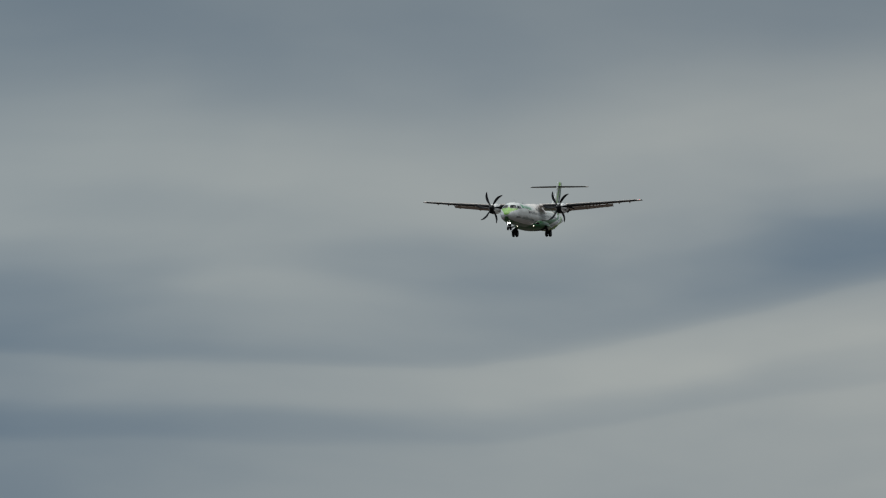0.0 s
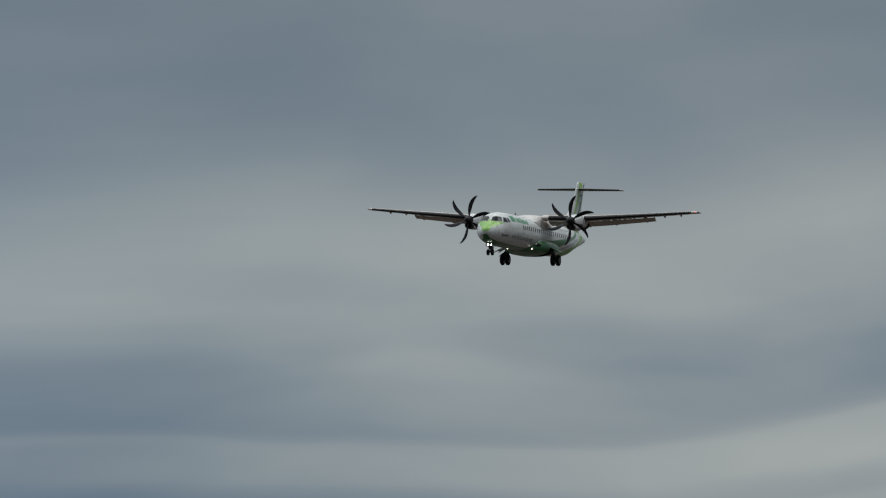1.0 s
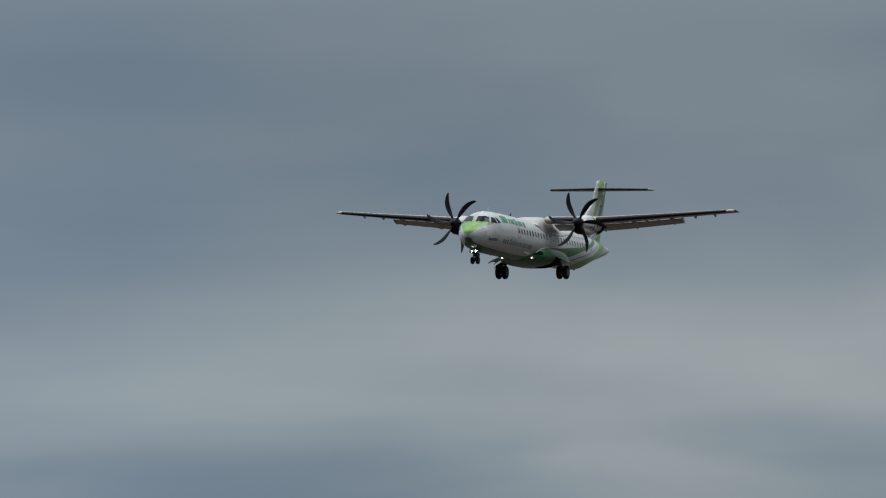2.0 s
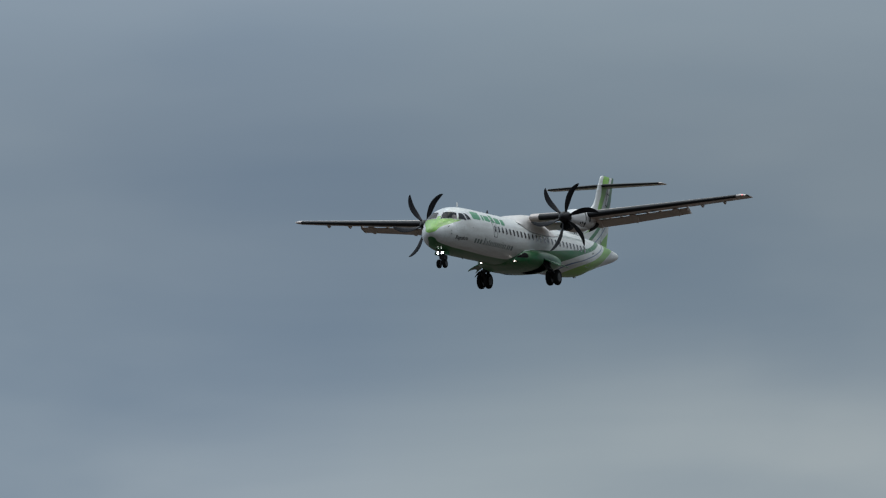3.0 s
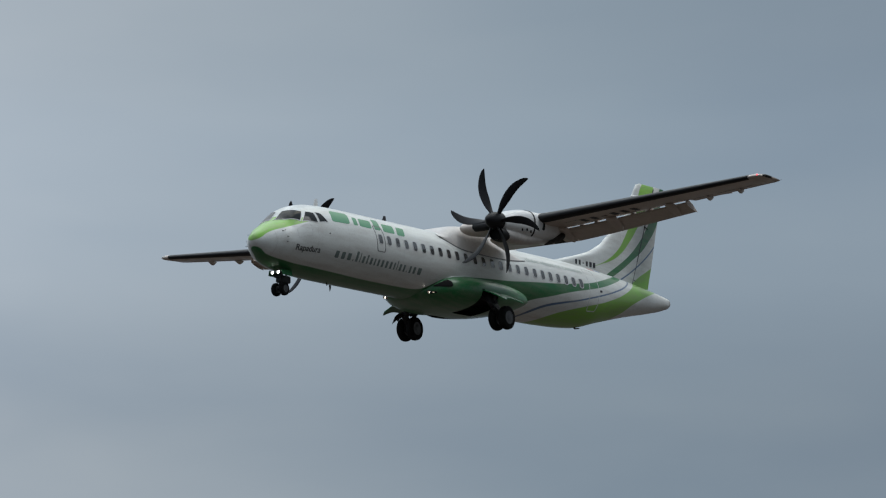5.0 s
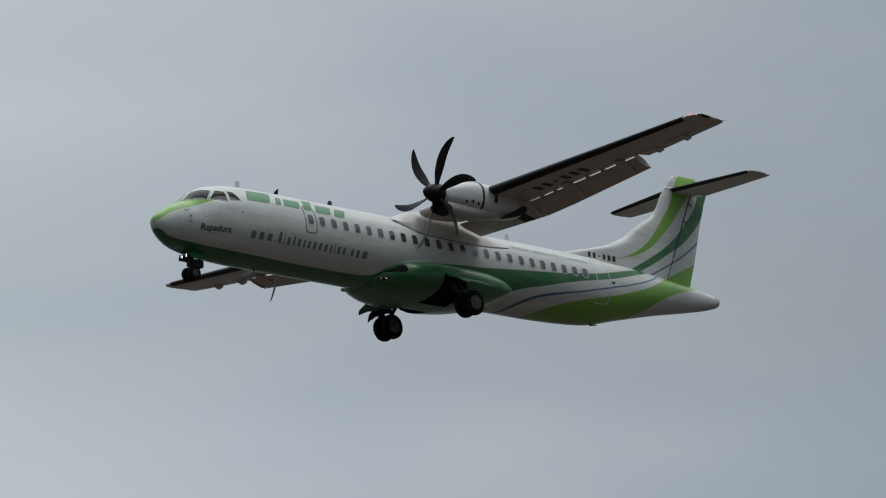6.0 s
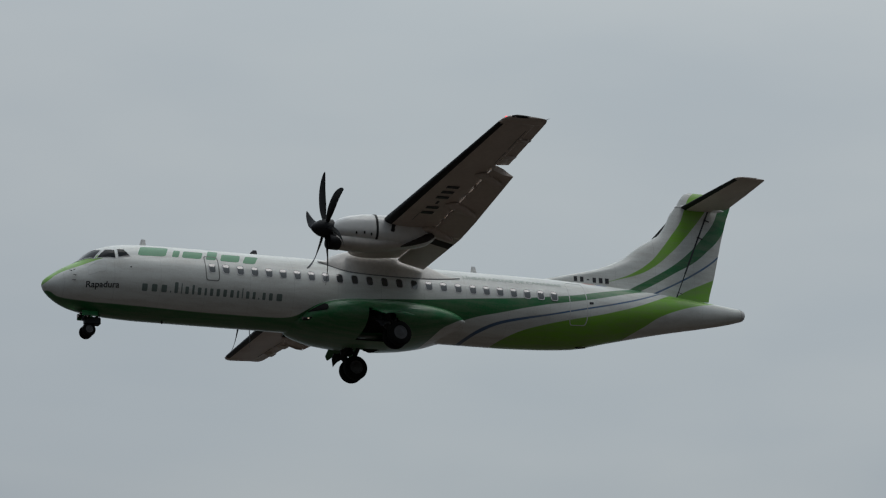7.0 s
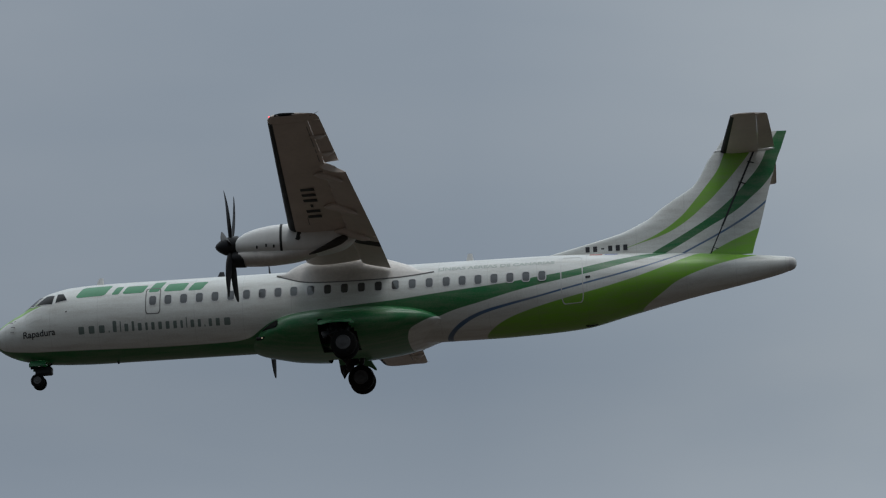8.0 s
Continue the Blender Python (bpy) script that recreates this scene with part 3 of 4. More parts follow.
def make_fairings(plane):
    pod = [(8.9, -1.05, -1.22, 0.2), (9.3, -0.80, -1.36, 0.85), (9.8, -0.47, -1.45, 1.35), (10.5, -0.26, -1.56, 1.68), (11.5, -0.20, -1.61, 1.86), (12.6, -0.20, -1.60, 1.88),
           (13.6, -0.24, -1.51, 1.84), (14.3, -0.32, -1.39, 1.71), (14.7, -0.40, -1.29, 1.58), (15.0, -0.50, -1.18, 1.43), (15.2, -0.60, -1.12, 1.30), (15.35, -0.72, -1.00, 1.15), (15.42, -0.82, -0.92, 1.05)]
    bm = superloft(spread(pod, 130), 2.3, 132)
    bay = []
    for f in bm.faces:
        c = f.calc_center_median()
        if c.z < -0.88 and abs(c.y) > 0.45 and 11.48 < -c.x < 12.3 + min(0.42, 0.9 * (-0.88 - c.z)):
            bay.append(f)
    bmesh.ops.delete(bm, geom=bay, context="FACES")
    part("gear_fairing", bm, M_BODY, plane, "dark green belly fairing with open wheel bays")
    # shallow lining; its near-black colour stands for the depth of shade in the bays
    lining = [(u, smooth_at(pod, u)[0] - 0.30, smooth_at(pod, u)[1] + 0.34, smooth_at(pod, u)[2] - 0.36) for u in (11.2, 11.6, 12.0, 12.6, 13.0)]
    part("wheel_bay", superloft(lining, 2.3, 48), M_DARK, plane, "near-black lining painted for the shade in the wheel bays")
    for side in (1, -1):
        bm = bmesh.new()

        def pod_at(u, z, off):
            t, bt, hw = smooth_at(pod, u)
            k = min(1.0, abs(z - (t + bt) / 2) / ((t - bt) / 2))
            return Vector((-u, side * (hw * (1 - k ** 2.2) ** (1 / 2.2) + off), z))
        # raised black plate in place of the inlet's shaded recess
        cols = [(9.50, -0.90, -0.93), (9.62, -0.83, -0.93), (9.76, -0.75, -0.93), (9.90, -0.68, -0.93), (10.02, -0.645, -0.92), (10.08, -0.70, -0.86)]
        secs = []
        for u, za, zb in cols:
            over = [pod_at(u, za + (zb - za) * k / 4, 0.03) for k in range(5)]
            secs.append(over + [p - Vector((0, side * 0.07, 0)) for p in reversed(over)])
        loft(secs, bm)
        part("air_inlet", bm, M_DARK, plane, "black plate painted for the shade in the cooling inlet")
        def oval(u0, u1, z0, z1, off):
            secs = []
            for k in range(9):
                a = math.pi * (k + 0.3) / 8.6
                u, h = (u0 + u1) / 2 - (u1 - u0) / 2 * math.cos(a), (z1 - z0) / 2 * math.sin(a)
                over = [pod_at(u, (z0 + z1) / 2 + h * (1 - k2 / 2), off) for k2 in range(5)]
                secs.append(over + [p - Vector((0, side * 0.05, 0)) for p in reversed(over)])
            return loft(secs)
        light = part("landing_light", oval(9.33, 9.60, -1.185, -1.105, 0.014), M_STEEL, plane, "landing light let into the fairing")
        part("lens", oval(9.35, 9.52, -1.170, -1.122, 0.022), M_GLOW, light, "lit warm white lens")
        n = 16
        y0, z0 = side * (abs(pod_at(9.42, -1.14, 0).y) + 0.02), -1.14
        rings = [[Vector((-u, y0 + r * math.cos(k * math.tau / n), z0 + r * math.sin(k * math.tau / n))) for k in range(n)] for u, r in ((9.62, 0.02), (9.50, 0.055), (9.30, 0.064), (9.30, 0.060), (9.41, 0.056))]
        barrel = part("lamp_barrel", loft(rings, None, False), M_STEEL, light, "short dark lamp barrel")
        rings = [[Vector((-u, y0 + r * math.cos(k * math.tau / n), z0 + r * math.sin(k * math.tau / n))) for k in range(n)] for u, r in ((9.41, 0.054), (9.40, 0.04), (9.395, 0.01))]
        part("bulb", loft(rings), M_BULB, barrel, "lit white bulb")
    # flat-sided fairing: station, lower edge on the cabin's skin, upper edge under the wing
    edge = [(10.0, 0.98, 1.00), (10.25, 0.87, 1.02), (10.5, 0.77, 1.16), (10.83, 0.66, 1.31), (11.2, 0.60, 1.42), (11.9, 0.57, 1.50), (12.7, 0.56, 1.50), (13.4, 0.565, 1.36), (14.15, 0.59, 1.12), (14.62, 0.635, 0.94), (15.05, 0.69, 0.80), (15.25, 0.72, 0.75)]
    rows = spread(edge, 40)
    secs = []
    for u, zb, zt in rows:
        foot = body_at(u, angle_at(u, zb), 0.022)
        y = abs(foot.y)
        near = [(y, zb), (y + (0.98 - y) * 0.30 + 0.03, zb + (zt - zb) * 0.36), (y + (0.98 - y) * 0.65 + 0.03, zb + (zt - zb) * 0.72), (0.98, zt), (0.80, zt + 0.09), (0.45, zt + 0.14)]
        secs.append([Vector((-u, p, q)) for p, q in near] + [Vector((-u, -p, q)) for p, q in reversed(near)])
    # fairing takes the darker white: shade below the wing is in its colour
    fair = part("wing_fairing", loft(secs), M_SHADED_WHITE, plane, "white flat-sided fairing between wing and cabin roof")
    for side in (1, -1):
        bm = bmesh.new()
        line = [(bm.verts.new(body_at(u, side * angle_at(u, zb + 0.004), 0.024)), bm.verts.new(body_at(u, side * angle_at(u, zb - 0.028), 0.004))) for u, zb, zt in rows]
        for a, b in zip(line, line[1:]):
            bm.faces.new((a[0], b[0], b[1], a[1]))
        part("seam", bm, M_SEAM, fair, "dark joint along the cabin")


def make_wing(plane, side):
    inner, outer = [1.2, 2.4, 3.6, 4.9, 6.5, 8.2, 9.8], [9.8, 10.9, 12.0, 13.0]
    wing = part("wing", wing_piece(inner + outer[1:], 0.0, 0.76, side), M_WING, plane, "grey-white high wing")
    part("wing_tip", wing_piece([13.02, 13.12, 13.2, 13.32, 13.42, 13.47, 13.50], 0.0, 1.0, side), M_WING, wing)
    part("de_icing_boot", wing_piece([4.62, 4.9, 6.5, 8.2, 9.8, 11.5, 13.0], 0.0, 0.09, side, 0.006), M_BOOT, wing, "black rubber leading edge")
    part("de_icing_boot", wing_piece([1.75, 2.4, 3.0, 3.62], 0.0, 0.09, side, 0.006), M_BOOT, wing, "black rubber leading edge")
    part("flap", flap_piece([1.25, 2.0, 2.8, 3.5], side), M_WING, wing, "lowered flap")
    # section coloured black in place of the dark gap at the flap's end
    part("flap_root", flap_piece([3.51, 3.75, 4.0], side), M_SOOT_GAP, wing, "black flap section standing in for a dark gap")
    part("flap_root", flap_piece([4.01, 4.3, 4.55], side), M_WING, wing)
    part("flap", flap_piece([4.57, 6.0, 7.5, 9.0, 9.76], side), M_WING, wing, "lowered flap")
    part("slot_cover", wing_piece([2.35, 3.40, 4.0, 4.62], 0.70, 0.86, side), M_SHADED_WHITE, wing, "panel behind the engine in shaded and stained white")
    part("aileron", wing_piece([9.86, 10.9, 12.0, 13.0], 0.775, 1.0, side), M_WING, wing)
    for y, w in ((4.52, 0.20), (6.65, 0.25), (9.15, 0.22)):
        _, le, ch, z, th = wing_row(y)
        rows = [(le + 0.54 * ch, z - 0.060 * ch, z - 0.080 * ch, 0.02), (le + 0.64 * ch, z - 0.03 * ch, z - 0.115 * ch, 0.75 * w), (le + 0.74 * ch, z - 0.03 * ch, z - 0.150 * ch, w), (le + 0.84 * ch, z - 0.08 * ch, z - 0.190 * ch, 0.85 * w), (le + 0.94 * ch, z - 0.14 * ch, z - 0.215 * ch, 0.45 * w), (le + 1.0 * ch, z - 0.19 * ch, z - 0.215 * ch, 0.02)]
        part("flap_hinge", superloft(spread(rows, 16), 2.2, 20, side * y), M_WING, wing, "smooth fairing over the flap hinge")
    for y in (5.26, 5.90, 7.47, 8.20):
        _, le, ch, z, th = wing_row(y)
        bm = bmesh.new()
        box(bm, (-(le + 0.765 * ch), side * y, z - 0.055 * ch), (0.20, 0.14, 0.12), (0, 15, 0), 0.012)
        part("slot_rib", bm, M_WING, wing)
    # plate that closes the flap's outer end
    _, le, ch, z, th = wing_row(9.8)
    bm = bmesh.new()
    rim = [(0.70, -0.015), (0.80, -0.02), (0.92, -0.075), (1.08, -0.195), (0.95, -0.185), (0.78, -0.13), (0.70, -0.09)]
    loft([[Vector((-(le + c * ch), side * yy, z + h * ch)) for c, h in rim] for yy in (9.765, 9.80)], bm)
    part("flap_end_plate", bm, M_WING, wing, "plate on the flap's end")
    for y in (10.6, 11.9):
        _, le, ch, z, th = wing_row(y)
        rows = [(le + 0.66 * ch, z - 0.03, z - 0.05, 0.01), (le + 0.76 * ch, z - 0.02, z - 0.12, 0.05), (le + 0.86 * ch, z - 0.02, z - 0.19, 0.05), (le + 0.96 * ch, z - 0.02, z - 0.10, 0.03), (le + 1.0 * ch, z - 0.02, z - 0.04, 0.01)]
        part("aileron_hinge", superloft(spread(rows, 10), 2.2, 14, side * y), M_WING, wing)
    for c, y0, y1 in ((0.70, 10.0, 10.9), (0.70, 11.1, 12.6), (0.28, 5.3, 5.9)):
        # access panels' dark joints on the underside
        secs = []
        for y in (y0, y1):
            _, le, ch, z, th = wing_row(y)
            h = min(b for a, b in foil(0.0, 1.0, th, 0.02, 40) if abs(a - c) < 0.03) * ch
            secs.append([Vector((-(le + c * ch + dx), side * y, z + h + dz)) for dx, dz in ((0, 0.004), (0.022, 0.004), (0.022, -0.004), (0, -0.004))])
        part("panel_joint", loft(secs), M_SEAM, wing)
    bm = bmesh.new()
    bmesh.ops.create_uvsphere(bm, u_segments=12, v_segments=8, radius=0.027, matrix=pose(-11.80, side * 13.34, 2.015) @ Matrix.Diagonal((2.0, 1.2, 0.8, 1)))
    part("navigation_light", bm, M_NAV if side > 0 else M_FRAME, wing, "red wingtip light" if side > 0 else "clear wingtip light")
    part("tip_lens", superloft(spread([(11.95, 2.03, 1.97, 0.02), (12.15, 2.07, 1.96, 0.06), (12.5, 2.06, 1.97, 0.05), (12.75, 2.02, 1.99, 0.01)], 10), 2.0, 14, side * 13.46), M_COCKPIT, wing, "dark smoked tip lens")
    bm = bmesh.new()
    for k in range(3):
        tube(bm, (-13.02 + 0.12 * k, side * (13.36 - 0.1 * k), 1.97), (-13.30 + 0.10 * k, side * (13.46 - 0.1 * k), 2.04), 0.012, 0.004, 6)
    part("static_wick", bm, M_BOOT, wing)
    if side > 0:
        # registration under the wing: plain bars
        for k in range(6):
            y = 5.95 + 0.42 * k
            _, le, ch, z, th = wing_row(y)
            c = 0.385
            bm = bmesh.new()
            box(bm, (-(le + c * ch), y, z + 0.02 * 4 * c * (1 - c) * ch - 0.50 * th * ch - 0.012), (0.08 if k == 2 else 0.44, 0.20 if k != 2 else 0.22, 0.006), (math.degrees(math.atan2(0.065, 1)), 0, 0))
            part("registration_bar", bm, M_INK, wing, smooth=False)
    return wing


def make_propeller(plane, side):
    hub = (-9.02, side * 4.12, 1.06)
    prop = new("propeller")
    prop.parent, prop.location = plane, hub
    tagged(prop, "six-bladed black propeller with curved blades")
    rows = [(-0.52, 0.012), (-0.48, 0.09), (-0.38, 0.18), (-0.22, 0.27), (-0.05, 0.315), (0.12, 0.33), (0.24, 0.33)]
    n = 28
    part("spinner", loft([[Vector((-d, r * math.cos(k * math.tau / n), r * math.sin(k * math.tau / n))) for k in range(n)] for d, r in rows]), M_BLADE, prop)
    # radius, chord, twist, sweep along the turn, thickness
    table = [(0.24, 0.13, 54, 0.0, 0.10), (0.42, 0.17, 48, -0.03, 0.07), (0.70, 0.26, 38, -0.06, 0.045), (1.05, 0.31, 30, -0.06, 0.032), (1.40, 0.30, 25, -0.01, 0.026),
             (1.68, 0.25, 22, 0.10, 0.02), (1.85, 0.18, 20, 0.20, 0.015), (1.94, 0.10, 19, 0.27, 0.01), (1.965, 0.04, 19, 0.31, 0.006)]
    secs = []
    for r, ch, tw, sw, th in spread(table, 14):
        ring = []
        for k in range(14):
            t = k * math.tau / 14
            u, v = ch / 2 * math.cos(t), th / 2 * math.sin(t)
            a = radians(tw)
            # chord lies partly across the disc, partly along the axis
            ring.append(Vector((-u * math.sin(a) + v * math.cos(a), sw + u * math.cos(a) + v * math.sin(a), r)))
        secs.append(ring)
    first = None
    for k in range(6):
        if first is None:
            first = part("blade", loft(secs), M_BLADE, prop)
            continue
        b = new("blade", first.data)
        b.parent = prop
        b.rotation_euler = (k * math.tau / 6, 0, 0)
    return prop


def make_nacelle(plane, side):
    y = side * 4.12
    rows = [(9.22, 1.20, 0.80, 0.34), (9.28, 1.27, 0.74, 0.39), (9.5, 1.42, 0.68, 0.46), (9.85, 1.54, 0.64, 0.52), (10.5, 1.64, 0.60, 0.57), (11.2, 1.66, 0.58, 0.57), (12.0, 1.60, 0.60, 0.52), (12.7, 1.46, 0.74, 0.38), (12.98, 1.36, 0.92, 0.22), (13.12, 1.25, 1.06, 0.05)]
    nac = part("engine_nacelle", superloft(spread(rows, 36), 2.5, 48, y), M_WHITE, plane, "white engine nacelle under the wing")
    ring = []
    for s, o in ((10.69, 0.004), (10.69, 0.012), (10.77, 0.012), (10.77, 0.004)):
        t, b, hw = smooth_at(rows, s)
        ring.append((s, t + o, b - o, hw + o))
    bm = superloft(ring, 2.5, 48, y)
    part("fire_seal", bm, M_STEEL, nac, "dark joint band")
    bm = bmesh.new()
    n = 24
    secs = []
    for d, w in ((0.0, 0.245), (-0.05, 0.262), (0.0, 0.285), (0.10, 0.30), (0.34, 0.31)):
        secs.append([Vector((-(9.14 + d), y + 1.15 * w * math.cos(k * math.tau / n), 0.60 + 0.85 * w * math.sin(k * math.tau / n))) for k in range(n)])
    loft(secs, bm, False)
    part("intake_lip", bm, M_STEEL, nac)
    # solid black plug; the intake's inner shade is only its colour
    bm = bmesh.new()
    secs = [[Vector((-s, y + 1.13 * w * math.cos(k * math.tau / n), 0.60 + 0.83 * w * math.sin(k * math.tau / n))) for k in range(n)] for s, w in ((9.13, 0.246), (9.22, 0.22))]
    loft(secs, bm)
    part("intake_mouth", bm, M_DARK, nac, "black plug painted for the shade in the air intake")
    duct = [(9.30, 0.82, 0.50, 0.33), (9.5, 0.86, 0.38, 0.37), (10.2, 0.88, 0.35, 0.40), (10.9, 0.88, 0.39, 0.40), (11.5, 0.92, 0.49, 0.36), (12.0, 0.95, 0.66, 0.26), (12.4, 0.95, 0.80, 0.06)]
    part("intake_duct", superloft(spread(duct, 24), 2.4, 32, y), M_SHADED_WHITE, nac)
    bm = bmesh.new()
    bm = superloft(spread([(11.62, 0.52, 0.47, 0.03), (11.9, 0.66, 0.53, 0.09), (12.3, 0.87, 0.64, 0.14), (12.6, 1.03, 0.74, 0.16), (12.76, 1.07, 0.83, 0.13), (12.88, 1.01, 0.92, 0.03)], 16), 1.8, 20, y + side * 0.40)
    part("exhaust", bm, M_SOOT_GAP, nac, "sooty exhaust pipe")
    # added dark box that draws the strut-like shadow beside the nacelle
    bm = bmesh.new()
    box(bm, (-11.30, y + side * 0.555, 1.10), (0.16, 0.07, 0.30), (0, -12, 0), 0.025)
    part("shade_cuff", bm, M_STEEL, nac, "dark box painted as the shadow below the leading edge")
    for k, (s, z) in enumerate(((9.95, 0.80), (10.25, 0.84), (10.5, 0.80))):
        bm = bmesh.new()
        box(bm, (-s, y + side * 0.55, z), (0.05, 0.05, 0.10), bevel=0.01)
        part("drain_vent", bm, M_DARK, nac)
    return nac


# fin edges by height: height, leading edge, trailing edge
FIN = [(0.85, 18.3, 25.6), (1.25, 18.62, 25.72), (1.505, 19.5, 25.8), (1.735, 20.44, 25.88), (2.005, 21.39, 25.97), (2.265, 21.96, 26.04), (2.435, 22.3, 26.09), (2.705, 22.63, 26.16), (3.155, 23.31, 26.29), (3.455, 23.79, 26.37), (3.845, 24.09, 26.5), (4.365, 24.36, 26.67), (4.62, 24.58, 26.78), (4.9, 24.76, 26.88), (5.14, 24.94, 26.97), (5.21, 25.15, 26.99)]


def make_tail(plane):
    def hinge(z):
        return 24.22 + (z - 0.95) * 0.455

    def ring(z, front, back, le, te, thick):
        ch = te - le
        pts = []
        for c, h in foil((front - le) / ch, (back - le) / ch, 0.10, 0.0, 16):
            pts.append(Vector((-(le + c * ch), max(-thick, min(thick, h * ch)), z)))
        return pts
    zs = [0.85, 1.05, 1.25, 1.36, 1.47, 1.58, 1.70, 1.83, 1.97, 2.10, 2.23, 2.40, 2.53, 2.67, 2.9, 3.12, 3.27, 3.42, 3.6, 3.81, 4.07, 4.33, 4.62, 4.9, 5.14, 5.21]
    fin, rud = [], []
    for z in zs:
        le, te = smooth_at(FIN, z)
        thick = min(0.19, 0.05 * (te - le)) * (1.0 if z < 5.1 else (0.75 if z < 5.2 else 0.4))
        fin.append(ring(z, le, min(hinge(z), te - 0.05), le, te, thick))
        if 0.98 < z:
            rud.append(ring(z if z > 1.2 else 1.02, hinge(z) + 0.045, te, le, te, thick * 0.93))
    body = part("tail_fin", loft(fin), M_FIN, plane, "white fin with lime, green and blue bands")
    part("rudder", loft(rud), M_FIN, body, "banded rudder")
    gap = []
    for z in (1.02, 2.0, 3.0, 4.0, 5.1):
        le, te = smooth_at(FIN, z)
        gap.append(ring(z, hinge(z) - 0.015, hinge(z) + 0.055, le, te, min(0.19, 0.05 * (te - le)) * 0.88))
    part("hinge_gap", loft(gap), M_INK, body, "dark gap ahead of the rudder")
    for z in (1.25, 3.45, 4.15):
        bm = bmesh.new()
        box(bm, (-(hinge(z) + 0.08), 0.125, z), (0.24, 0.04, 0.028), (0, -18, 0), 0.006)
        part("rudder_hinge", bm, M_STEEL, body)
    for side in (1, -1):
        rows = [(0.05, 24.78, 1.78, 4.60, 0.12), (1.8, 25.04, 1.50, 4.60, 0.115), (3.45, 25.29, 1.19, 4.60, 0.11), (3.58, 25.36, 1.07, 4.60, 0.08), (3.65, 25.52, 0.82, 4.60, 0.04)]

        def piece(use, c0, c1, grow=0.0):
            return loft([[Vector((-(le + c * ch) + (grow if c < 0.2 else 0), side * y, z + h * ch + (grow if h > 0 else -grow))) for c, h in foil(c0, c1, th, 0.0)] for y, le, ch, z, th in use])
        stab = part("tailplane", piece(rows, 0.0, 0.69), M_WING, plane, "grey-white tailplane on top of the fin")
        part("elevator", piece([(y + (0.2 if k == 0 else 0), *r) for k, (y, *r) in enumerate(rows[:4])], 0.695, 1.0), M_WING, stab)
        part("de_icing_boot", piece(rows[:3], 0.0, 0.10, 0.006), M_BOOT, stab, "black rubber leading edge")
    bm = bmesh.new()
    secs = []
    for s, r in ((24.55, 0.01), (24.62, 0.07), (24.85, 0.14), (25.3, 0.17), (25.9, 0.15), (26.35, 0.09), (26.6, 0.02)):
        secs.append([Vector((-s, 0.9 * r * math.cos(k * math.tau / 20), 4.62 + 0.8 * r * math.sin(k * math.tau / 20))) for k in range(20)])
    part("tail_bullet", loft(secs), M_WHITE, body)


def make_wheel(parent, x, y, z, r, w):
    prof = [(r * 0.55, -w / 2), (r * 0.86, -w / 2), (r * 0.97, -w * 0.34), (r, -w * 0.12), (r, w * 0.12), (r * 0.97, w * 0.34), (r * 0.86, w / 2), (r * 0.55, w / 2)]
    wheel = part("wheel", spun(prof, (x, y, z)), M_TYRE, parent, "black tyre")
    rim = [(r * 0.08, -w * 0.56), (r * 0.2, -w * 0.58), (r * 0.26, -w * 0.52), (r * 0.46, -w * 0.515), (r * 0.52, -w * 0.54), (r * 0.56, -w * 0.50), (r * 0.56, w * 0.50), (r * 0.52, w * 0.54), (r * 0.46, w * 0.515), (r * 0.26, w * 0.52), (r * 0.2, w * 0.58), (r * 0.08, w * 0.56)]
    part("rim", spun(rim, (x, y, z), 24), M_RIM, wheel, "grey alloy rim")
    return wheel


